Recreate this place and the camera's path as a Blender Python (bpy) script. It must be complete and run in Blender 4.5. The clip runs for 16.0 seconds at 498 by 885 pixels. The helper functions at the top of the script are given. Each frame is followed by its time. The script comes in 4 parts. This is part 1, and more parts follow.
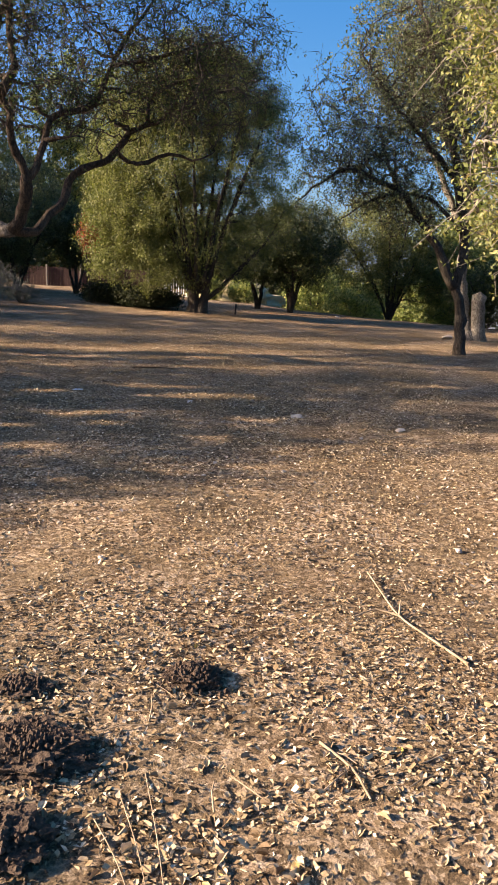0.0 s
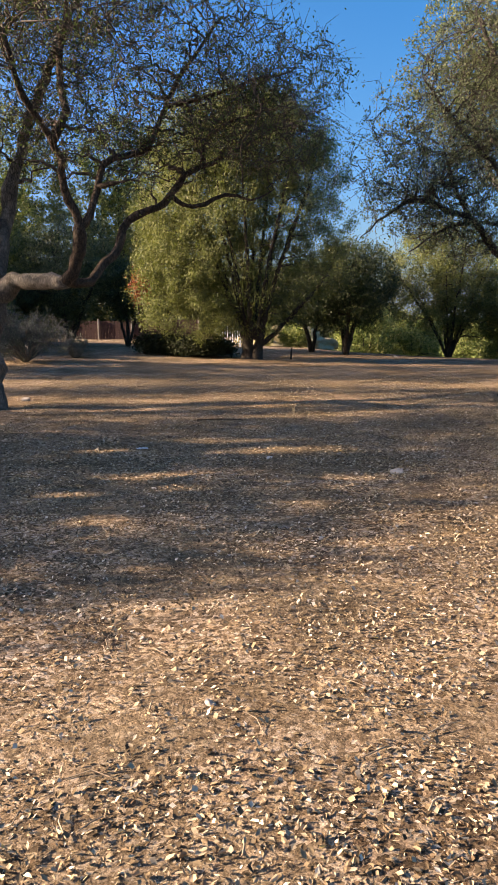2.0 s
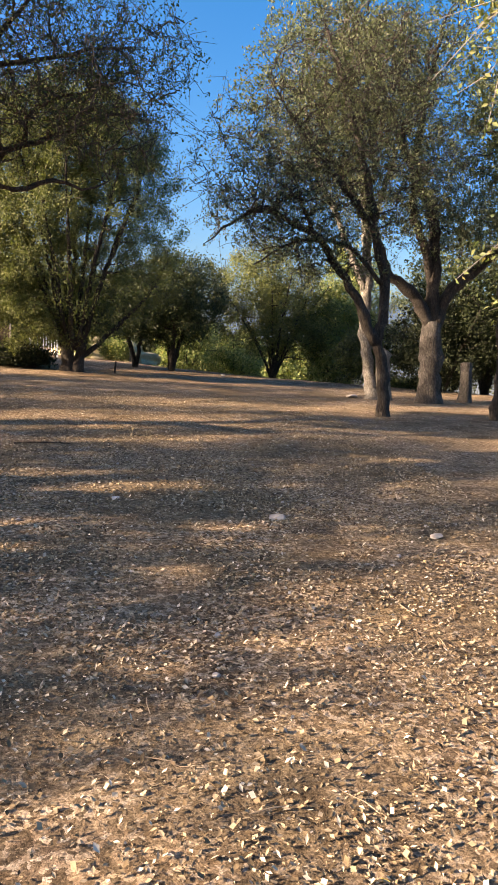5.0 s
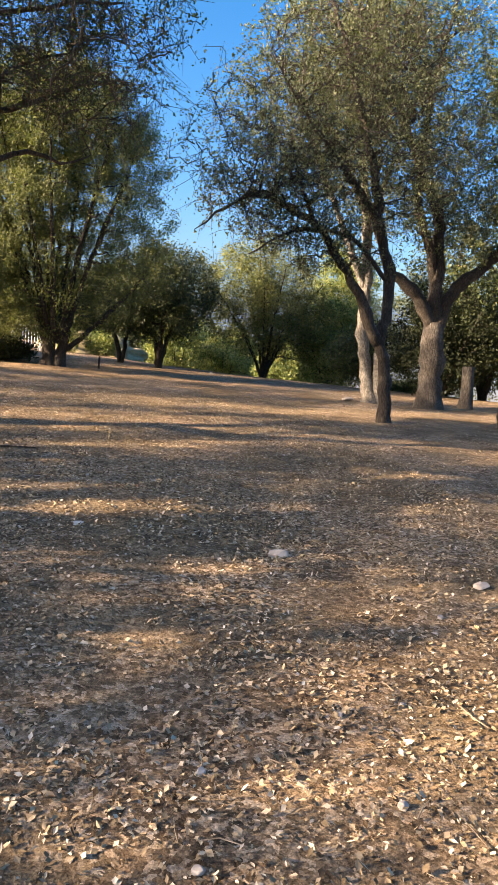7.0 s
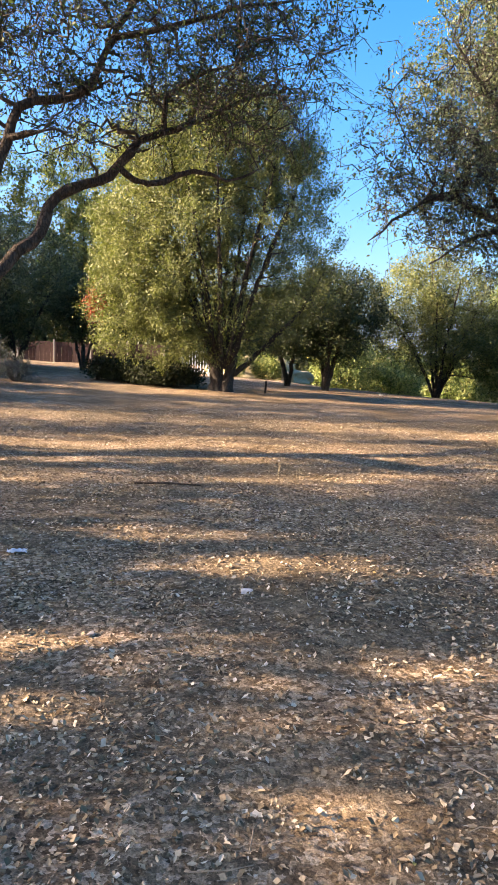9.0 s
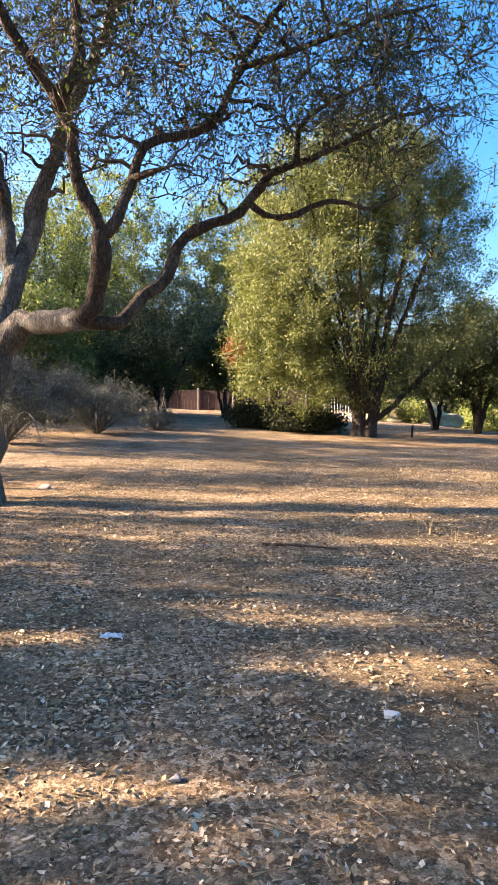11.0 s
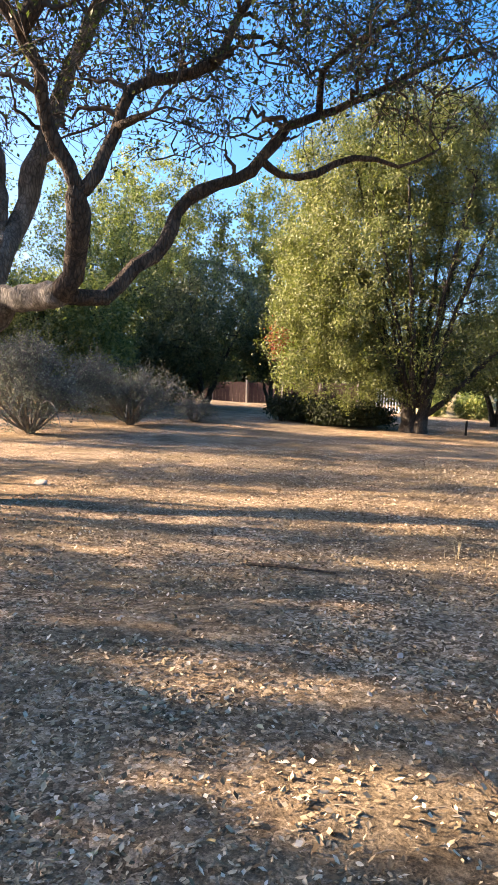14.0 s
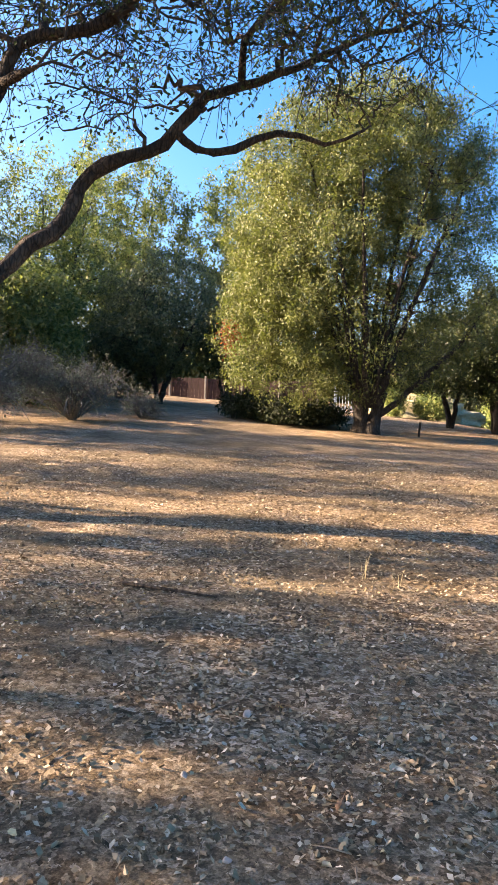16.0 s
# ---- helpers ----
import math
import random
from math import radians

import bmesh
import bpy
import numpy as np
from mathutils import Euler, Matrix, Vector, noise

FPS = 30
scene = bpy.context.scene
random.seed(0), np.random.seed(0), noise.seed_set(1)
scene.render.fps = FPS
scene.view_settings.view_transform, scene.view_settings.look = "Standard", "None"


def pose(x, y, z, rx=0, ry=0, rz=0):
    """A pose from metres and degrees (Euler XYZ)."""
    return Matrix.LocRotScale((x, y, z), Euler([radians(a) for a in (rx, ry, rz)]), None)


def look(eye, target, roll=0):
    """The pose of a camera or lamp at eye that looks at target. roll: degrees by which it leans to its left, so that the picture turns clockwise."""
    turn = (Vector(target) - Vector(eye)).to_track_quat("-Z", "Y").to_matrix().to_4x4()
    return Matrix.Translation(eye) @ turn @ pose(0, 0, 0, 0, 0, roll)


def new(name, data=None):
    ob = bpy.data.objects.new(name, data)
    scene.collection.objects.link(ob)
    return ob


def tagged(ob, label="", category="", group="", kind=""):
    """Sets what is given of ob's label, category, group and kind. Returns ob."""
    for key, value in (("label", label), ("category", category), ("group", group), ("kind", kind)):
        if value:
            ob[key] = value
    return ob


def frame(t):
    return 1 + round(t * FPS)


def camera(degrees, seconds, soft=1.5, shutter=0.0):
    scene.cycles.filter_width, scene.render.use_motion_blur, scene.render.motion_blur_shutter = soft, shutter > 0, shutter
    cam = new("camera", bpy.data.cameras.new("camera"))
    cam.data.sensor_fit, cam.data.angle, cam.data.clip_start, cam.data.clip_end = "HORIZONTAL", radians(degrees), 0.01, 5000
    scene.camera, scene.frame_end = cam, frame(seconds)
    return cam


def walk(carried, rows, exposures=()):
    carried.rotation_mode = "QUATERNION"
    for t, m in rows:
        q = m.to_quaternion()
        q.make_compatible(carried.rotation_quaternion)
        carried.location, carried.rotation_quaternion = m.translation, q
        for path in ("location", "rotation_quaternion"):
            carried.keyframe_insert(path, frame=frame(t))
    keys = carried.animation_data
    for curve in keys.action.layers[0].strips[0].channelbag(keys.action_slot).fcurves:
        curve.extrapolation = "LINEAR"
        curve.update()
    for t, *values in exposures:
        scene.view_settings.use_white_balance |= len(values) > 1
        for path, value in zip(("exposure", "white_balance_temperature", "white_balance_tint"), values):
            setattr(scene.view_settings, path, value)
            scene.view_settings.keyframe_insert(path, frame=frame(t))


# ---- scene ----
cam = camera(38.1, 16.0, soft=0.9)
METRES, EYE, TILT, LEAN, TURN = 9.4, 1.5, 0.0, 0.0, 0.0
ROWS = [
    (0.0, 0.0, 0.0, 0.0, 0.46, -12.3, -2.09),
    (0.5, -0.0136, 0.0365, -0.0014, 4.52, -11.11, -0.93),
    (1.0, -0.0267, 0.069, -0.0062, 6.41, -9.99, 0.11),
    (1.5, -0.0347, 0.1042, -0.0067, 6.05, -9.19, 0.68),
    (2.0, -0.05, 0.1308, -0.0079, 3.98, -8.78, 0.73),
    (2.5, -0.0637, 0.1585, -0.0112, 1.13, -8.42, 0.24),
    (3.0, -0.0715, 0.1943, -0.0129, -2.04, -7.86, -0.26),
    (3.5, -0.0884, 0.2206, -0.0104, -5.05, -7.23, -0.56),
    (4.0, -0.0953, 0.2497, -0.0166, -7.64, -7.01, -0.84),
    (4.5, -0.0949, 0.2816, -0.014, -9.6, -7.27, -1.3),
    (7.0, -0.0743, 0.4539, -0.0187, -11.29, -7.4, -3.68),
    (7.5, -0.0766, 0.4875, -0.0194, -9.25, -7.57, -3.33),
    (8.0, -0.075, 0.5208, -0.0214, -6.33, -7.53, -2.87),
    (8.5, -0.0723, 0.5531, -0.0183, -2.5, -7.27, -2.26),
    (9.0, -0.0794, 0.5794, -0.0167, 1.61, -6.35, -1.8),
    (9.5, -0.0803, 0.6088, -0.0217, 5.8, -5.32, -1.29),
    (10.0, -0.0824, 0.6377, -0.0175, 9.3, -4.07, -0.94),
    (12.5, -0.0684, 0.7769, -0.0173, 15.04, -2.67, -0.14),
    (13.0, -0.0622, 0.8032, -0.0165, 16.24, -3.03, -0.28),
    (13.5, -0.0599, 0.8327, -0.0176, 17.38, -3.36, -0.68),
    (14.0, -0.0474, 0.8568, -0.0213, 17.72, -3.58, -1.19),
    (14.5, -0.0333, 0.8808, -0.0189, 17.16, -3.81, -1.81),
    (15.0, -0.0243, 0.9086, -0.0188, 16.02, -3.77, -2.29),
    (15.5, -0.01, 0.9332, -0.0179, 15.27, -3.7, -2.52),
    (16.0, -0.0022, 0.9577, -0.0197, 15.31, -3.74, -2.27),
]
walk(cam, [(t, pose(0, 0, EYE, TILT, LEAN, TURN) @ pose(METRES * x, METRES * y, METRES * z, 90 + pitch, roll, yaw)) for t, x, y, z, yaw, pitch, roll in ROWS],
     exposures=[(0.0, 1.74, 9200, 29), (4.5, 1.95, 9400, 29), (7.2, 2.25, 9600, 28), (8.6, 2.55, 9300, 29), (12.5, 2.75, 9200, 29), (16.0, 2.6, 9300, 28)])

# ---- world and sun ----
SUN_FROM = Vector((-1.0, -0.10, 0.39)).normalized()
SUN_EL = math.asin(SUN_FROM.z)
SUN_AZ = math.atan2(SUN_FROM.x, SUN_FROM.y)
world = bpy.data.worlds.new("sky")
scene.world = world
world.use_nodes = True
wn = world.node_tree.nodes
sky = wn.new("ShaderNodeTexSky")
sky.sky_type, sky.sun_disc = "NISHITA", False
sky.sun_elevation, sky.sun_rotation = SUN_EL, SUN_AZ
sky.air_density, sky.dust_density, sky.ozone_density = 1.0, 3.0, 6.0
wn["Background"].inputs[1].default_value = 0.1
rich = wn.new("ShaderNodeHueSaturation")
rich.inputs["Saturation"].default_value = 1.3
rich.inputs["Hue"].default_value = 0.5
world.node_tree.links.new(sky.outputs[0], rich.inputs["Color"])
world.node_tree.links.new(rich.outputs[0], wn["Background"].inputs[0])
sun = new("sun", bpy.data.lights.new("sun", "SUN"))
sun.data.energy, sun.data.angle, sun.data.color = 5.0, radians(0.53), (1.0, 0.97, 0.86)
sun.matrix_world = look((0, 0, 40), Vector((0, 0, 40)) - SUN_FROM)

RNG = np.random.default_rng(7)


# ---- materials ----
def material(name, rough=0.8):
    m = bpy.data.materials.new(name)
    m.use_nodes = True
    b = m.node_tree.nodes["Principled BSDF"]
    b.inputs["Roughness"].default_value = rough
    b.inputs["Specular IOR Level"].default_value = 0.3
    return m, m.node_tree.nodes, m.node_tree.links, b


def ramp(nodes, stops):
    r = nodes.new("ShaderNodeValToRGB")
    while len(r.color_ramp.elements) < len(stops):
        r.color_ramp.elements.new(0.5)
    for e, (p, c) in zip(r.color_ramp.elements, stops):
        e.position, e.color = p, (*c, 1)
    return r


def noise_tex(nodes, links, scale, detail=4, rough=0.55, vec=None):
    n = nodes.new("ShaderNodeTexNoise")
    n.inputs["Scale"].default_value, n.inputs["Detail"].default_value, n.inputs["Roughness"].default_value = scale, detail, rough
    if vec is None:
        vec = nodes.new("ShaderNodeTexCoord").outputs["Object"]
    links.new(vec, n.inputs["Vector"])
    return n


def mixed(nodes, links, fac, a, b, mode="MIX"):
    m = nodes.new("ShaderNodeMix")
    m.data_type, m.blend_type = "RGBA", mode
    for k, v in ((0, fac), (6, a), (7, b)):
        if hasattr(v, "is_linked"):
            links.new(v, m.inputs[k])
        elif k == 0:
            m.inputs[0].default_value = v
        else:
            m.inputs[k].default_value = (*v, 1)
    return m.outputs[2]


def bumped(nodes, links, bsdf, height, strength, dist):
    b = nodes.new("ShaderNodeBump")
    b.inputs["Strength"].default_value, b.inputs["Distance"].default_value = strength, dist
    links.new(height, b.inputs["Height"])
    links.new(b.outputs[0], bsdf.inputs["Normal"])


def leaf_material(name, stops, translucent=0.24, rough=0.55, gloss=0.25, patch=0.35):
    m, n, l, b = material(name, rough)
    b.inputs["Specular IOR Level"].default_value = gloss
    g = n.new("ShaderNodeNewGeometry")
    r = ramp(n, stops)
    big = noise_tex(n, l, 0.5, 2)
    add = n.new("ShaderNodeMath")
    add.operation = "MULTIPLY_ADD"
    l.new(big.outputs[0], add.inputs[0])
    add.inputs[1].default_value = patch * 2
    sub = n.new("ShaderNodeMath")
    sub.operation = "SUBTRACT"
    l.new(g.outputs["Random Per Island"], sub.inputs[0])
    sub.inputs[1].default_value = patch
    l.new(sub.outputs[0], add.inputs[2])
    l.new(add.outputs[0], r.inputs[0])
    l.new(r.outputs[0], b.inputs["Base Color"])
    t = n.new("ShaderNodeBsdfTranslucent")
    tint = mixed(n, l, 1.0, r.outputs[0], (0.86, 1.0, 0.48), "MULTIPLY")
    bright = mixed(n, l, 1.0, tint, (1.6, 1.6, 1.6), "MULTIPLY")
    l.new(bright, t.inputs[0])
    mx = n.new("ShaderNodeMixShader")
    mx.inputs[0].default_value = translucent
    l.new(b.outputs[0], mx.inputs[1])
    l.new(t.outputs[0], mx.inputs[2])
    l.new(mx.outputs[0], n["Material Output"].inputs[0])
    return m


def bark_material(name, dark, light, scale=1.0):
    m, n, l, b = material(name, 0.92)
    tc = n.new("ShaderNodeTexCoord")
    mp = n.new("ShaderNodeMapping")
    mp.inputs["Scale"].default_value = (1, 1, 0.28)
    l.new(tc.outputs["Object"], mp.inputs[0])
    fine = noise_tex(n, l, 22 * scale, 6, 0.65, mp.outputs[0])
    v = n.new("ShaderNodeTexVoronoi")
    v.feature = "DISTANCE_TO_EDGE"
    v.inputs["Scale"].default_value = 24 * scale
    l.new(mp.outputs[0], v.inputs["Vector"])
    large = noise_tex(n, l, 2.2, 4, 0.6)
    r = ramp(n, [(0.3, dark), (0.7, light)])
    l.new(fine.outputs[0], r.inputs[0])
    lich = ramp(n, [(0.52, (0, 0, 0)), (0.68, (1, 1, 1))])
    l.new(large.outputs[0], lich.inputs[0])
    pale = tuple(min(1, c * 1.2 + 0.01) for c in light)
    c = mixed(n, l, lich.outputs[0], r.outputs[0], pale)
    crack = ramp(n, [(0.0, (0.35, 0.33, 0.3)), (0.16, (1, 1, 1))])
    l.new(v.outputs["Distance"], crack.inputs[0])
    l.new(mixed(n, l, 0.8, c, crack.outputs[0], "MULTIPLY"), b.inputs["Base Color"])
    h = n.new("ShaderNodeMath")
    h.operation = "ADD"
    l.new(fine.outputs[0], h.inputs[0])
    l.new(crack.outputs[0], h.inputs[1])
    bumped(n, l, b, h.outputs[0], 0.9, 0.025)
    return m


def ground_material():
    m, n, l, b = material("dry leaf litter soil", 0.95)
    b.inputs["Specular IOR Level"].default_value = 0.02
    tc = n.new("ShaderNodeTexCoord").outputs["Object"]
    soil = noise_tex(n, l, 14, 10, 0.78, tc)
    r1 = ramp(n, [(0.3, (0.045, 0.034, 0.023)), (0.5, (0.17, 0.13, 0.085)), (0.7, (0.37, 0.292, 0.196))])
    l.new(soil.outputs[0], r1.inputs[0])
    warp = noise_tex(n, l, 16, 3, 0.6, tc)
    wv = mixed(n, l, 0.035, tc, warp.outputs["Color"], "LINEAR_LIGHT")
    v = n.new("ShaderNodeTexVoronoi")
    v.inputs["Scale"].default_value = 38
    l.new(wv, v.inputs["Vector"])
    sep = n.new("ShaderNodeSeparateColor")
    l.new(v.outputs["Color"], sep.inputs[0])
    r2 = ramp(n, [(0.0, (0.05, 0.035, 0.024)), (0.35, (0.17, 0.115, 0.076)), (0.62, (0.39, 0.28, 0.19)), (0.85, (0.60, 0.475, 0.35)), (1.0, (0.78, 0.67, 0.54))])
    l.new(sep.outputs[0], r2.inputs[0])
    cover = ramp(n, [(0.38, (0, 0, 0)), (0.58, (1, 1, 1))])
    large = noise_tex(n, l, 0.55, 5, 0.65, tc)
    l.new(large.outputs[0], cover.inputs[0])
    fac = n.new("ShaderNodeMath")
    fac.operation = "MULTIPLY"
    l.new(cover.outputs[0], fac.inputs[0])
    fac.inputs[1].default_value = 0.6
    c = mixed(n, l, fac.outputs[0], r1.outputs[0], r2.outputs[0])
    red = noise_tex(n, l, 0.21, 4, 0.6, tc)
    rr = ramp(n, [(0.4, (1, 1, 1)), (0.68, (1.0, 0.92, 0.84))])
    l.new(red.outputs[0], rr.inputs[0])
    c = mixed(n, l, 1.0, c, rr.outputs[0], "MULTIPLY")
    grain = noise_tex(n, l, 85, 5, 0.7, tc)
    gr = ramp(n, [(0.3, (0.4, 0.38, 0.36)), (0.52, (1, 1, 1)), (0.7, (1.7, 1.66, 1.6))])
    l.new(grain.outputs[0], gr.inputs[0])
    c = mixed(n, l, 1.0, c, gr.outputs[0], "MULTIPLY")
    stain = noise_tex(n, l, 1.7, 6, 0.68, tc)
    st = ramp(n, [(0.32, (0.62, 0.6, 0.58)), (0.5, (1, 1, 1)), (0.68, (1.25, 1.25, 1.22))])
    l.new(stain.outputs[0], st.inputs[0])
    c = mixed(n, l, 1.0, c, st.outputs[0], "MULTIPLY")
    l.new(c, b.inputs["Base Color"])
    h = n.new("ShaderNodeMath")
    h.operation = "MULTIPLY_ADD"
    l.new(v.outputs["Distance"], h.inputs[0])
    h.inputs[1].default_value = -0.35
    l.new(soil.outputs[0], h.inputs[2])
    both = n.new("ShaderNodeMath")
    both.operation = "ADD"
    l.new(h.outputs[0], both.inputs[0])
    l.new(grain.outputs[0], both.inputs[1])
    bumped(n, l, b, both.outputs[0], 0.9, 0.016)
    return m


def plain_material(name, a, bcol, scale=6, rough=0.8, bump=0.3, dist=0.01):
    m, n, l, b = material(name, rough)
    t = noise_tex(n, l, scale, 6, 0.65)
    r = ramp(n, [(0.3, a), (0.7, bcol)])
    l.new(t.outputs[0], r.inputs[0])
    l.new(r.outputs[0], b.inputs["Base Color"])
    bumped(n, l, b, t.outputs[0], bump, dist)
    return m


def litter_material(name, stops):
    m, n, l, b = material(name, 0.9)
    b.inputs["Specular IOR Level"].default_value = 0.06
    g = n.new("ShaderNodeNewGeometry")
    r = ramp(n, stops)
    l.new(g.outputs["Random Per Island"], r.inputs[0])
    t = noise_tex(n, l, 60, 3)
    v = ramp(n, [(0.3, (0.72, 0.7, 0.66)), (0.7, (1.08, 1.05, 1.0))])
    l.new(t.outputs[0], v.inputs[0])
    l.new(mixed(n, l, 1.0, r.outputs[0], v.outputs[0], "MULTIPLY"), b.inputs["Base Color"])
    return m


GROUND = ground_material()
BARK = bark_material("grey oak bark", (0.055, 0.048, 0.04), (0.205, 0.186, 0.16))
# Grey-brown bark with the shade of neighbouring trees put into its colour.
BARK_SHADED = bark_material("grey-brown bark darkened for shade", (0.034, 0.029, 0.024), (0.115, 0.103, 0.088))
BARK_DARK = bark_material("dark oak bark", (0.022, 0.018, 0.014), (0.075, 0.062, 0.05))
BARK_PALE = bark_material("pale grey trunk bark", (0.12, 0.108, 0.09), (0.32, 0.295, 0.25))
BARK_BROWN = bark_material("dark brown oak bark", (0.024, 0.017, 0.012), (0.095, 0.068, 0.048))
TWIG = plain_material("grey brown twig bark", (0.03, 0.024, 0.018), (0.085, 0.066, 0.05), 8, 0.9)
TWIG_PALE = plain_material("pale grey twigs", (0.10, 0.09, 0.077), (0.25, 0.23, 0.20), 6, 0.9)
TWIG_GREY = plain_material("weathered grey twigs", (0.045, 0.044, 0.04), (0.19, 0.185, 0.17), 5, 0.9)
LEAF_OAK = leaf_material("oak leaves olive", [(0.0, (0.02, 0.03, 0.011)), (0.5, (0.048, 0.068, 0.025)), (0.9, (0.09, 0.115, 0.043)), (1.0, (0.16, 0.145, 0.06))])
LEAF_BIG = leaf_material("oak leaves yellow green", [(0.0, (0.055, 0.07, 0.026)), (0.5, (0.115, 0.133, 0.047)), (1.0, (0.19, 0.20, 0.075))], 0.22)
LEAF_DARK = leaf_material("dark evergreen leaves", [(0.0, (0.02, 0.032, 0.015)), (0.6, (0.05, 0.07, 0.032)), (1.0, (0.10, 0.118, 0.052))], rough=0.5, gloss=0.3)
# Shrub leaves coloured near black to stand for the shade they grow in.
LEAF_SHADED = leaf_material("shrub leaves darkened for shade", [(0.0, (0.01, 0.015, 0.008)), (1.0, (0.035, 0.045, 0.022))], 0.08, rough=0.7, gloss=0.1)
LEAF_SILVER = leaf_material("dusty silver green leaves", [(0.0, (0.036, 0.05, 0.027)), (0.5, (0.082, 0.102, 0.054)), (1.0, (0.165, 0.182, 0.105))])
LEAF_YELLOW = leaf_material("yellowing leaves", [(0.0, (0.07, 0.105, 0.03)), (0.5, (0.17, 0.215, 0.07)), (0.85, (0.28, 0.31, 0.12)), (1.0, (0.40, 0.33, 0.12))])
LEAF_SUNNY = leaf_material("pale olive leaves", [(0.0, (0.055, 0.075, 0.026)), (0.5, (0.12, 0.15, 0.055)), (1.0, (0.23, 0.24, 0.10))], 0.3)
LEAF_NEAR = leaf_material("sunlit yellow-green oak leaves", [(0.0, (0.06, 0.08, 0.03)), (0.5, (0.135, 0.16, 0.06)), (0.9, (0.23, 0.24, 0.10)), (1.0, (0.34, 0.28, 0.12))], 0.25)
LEAF_RED = leaf_material("red autumn leaves", [(0.0, (0.14, 0.035, 0.022)), (1.0, (0.38, 0.10, 0.06))])
LITTER = litter_material("fallen oak leaves", [(0.0, (0.12, 0.08, 0.05)), (0.3, (0.255, 0.185, 0.118)), (0.6, (0.40, 0.305, 0.20)), (0.9, (0.54, 0.44, 0.305)), (0.985, (0.68, 0.59, 0.46)), (1.0, (0.46, 0.35, 0.10))])
CHIPS = litter_material("leaf crumbs and chips", [(0.0, (0.06, 0.042, 0.027)), (0.45, (0.23, 0.175, 0.11)), (0.8, (0.42, 0.34, 0.235)), (1.0, (0.66, 0.59, 0.48))])
SOIL_DARK = plain_material("dark crumbly soil", (0.035, 0.024, 0.018), (0.12, 0.082, 0.058), 40, 0.95, 1.0, 0.03)
WHITE_STONE = plain_material("whitish quartz", (0.42, 0.38, 0.34), (0.74, 0.70, 0.64), 16, 0.8, 0.5, 0.008)
STONE = plain_material("pale limestone", (0.24, 0.21, 0.18), (0.46, 0.42, 0.37), 14, 0.85, 0.5, 0.01)


# ---- geometry helpers ----
def mesh_from(name, verts, faces, mat, parent=None, label="", smooth=False):
    """One mesh object from arrays of vertices and faces of one size."""
    verts, faces = np.asarray(verts, np.float32), np.asarray(faces, np.int32)
    me = bpy.data.meshes.new(name)
    k = faces.shape[1]
    me.vertices.add(len(verts))
    me.vertices.foreach_set("co", verts.ravel())
    me.loops.add(faces.size)
    me.loops.foreach_set("vertex_index", faces.ravel())
    me.polygons.add(len(faces))
    me.polygons.foreach_set("loop_start", np.arange(0, faces.size, k, dtype=np.int32))
    me.polygons.foreach_set("use_smooth", np.full(len(faces), smooth))
    me.update(calc_edges=True)
    me.materials.append(mat)
    ob = new(name, me)
    if parent is not None:
        ob.parent = parent
    if label:
        tagged(ob, label)
    return ob


def part(name, bm, mat, parent=None, label="", smooth=False):
    me = bpy.data.meshes.new(name)
    bm.to_mesh(me)
    bm.free()
    for p in me.polygons:
        p.use_smooth = smooth
    me.materials.append(mat)
    ob = new(name, me)
    if parent is not None:
        ob.parent = parent
    if label:
        tagged(ob, label)
    return ob


def softplus(v, w=3.0):
    return w * np.logaddexp(0, np.asarray(v, float) / w)


def ground_z(x, y):
    """The height of the ground: level along the walk, rising away to the far corner, falling off past the crest."""
    x, y = np.asarray(x, float), np.asarray(y, float)
    along = np.clip(softplus(y - 17.5, 2.0) - 0.8 * softplus(y - 40, 2.0), 0, 30)
    side = np.minimum(softplus(8 - x, 2.0), 34 + 0 * x)
    z = -0.14 + 0.00194 * along * side
    crest = 47.0 - 1.6 * softplus(x - 7.0, 2.5) + 0.5 * softplus(-x + 1, 2.0)
    drop = softplus(y - np.maximum(crest, 30), 1.5) * 0.16 / (1 + np.exp(-(x - 4.0) / 1.5))
    z = z - 11 * (1 - np.exp(-drop / 11))
    z = z + 0.02 * np.sin(0.9 * x + 0.5 * y) * np.sin(0.37 * y - 0.6 * x) + 0.012 * np.sin(2.3 * x - 1.1 * y + 1)
    return z


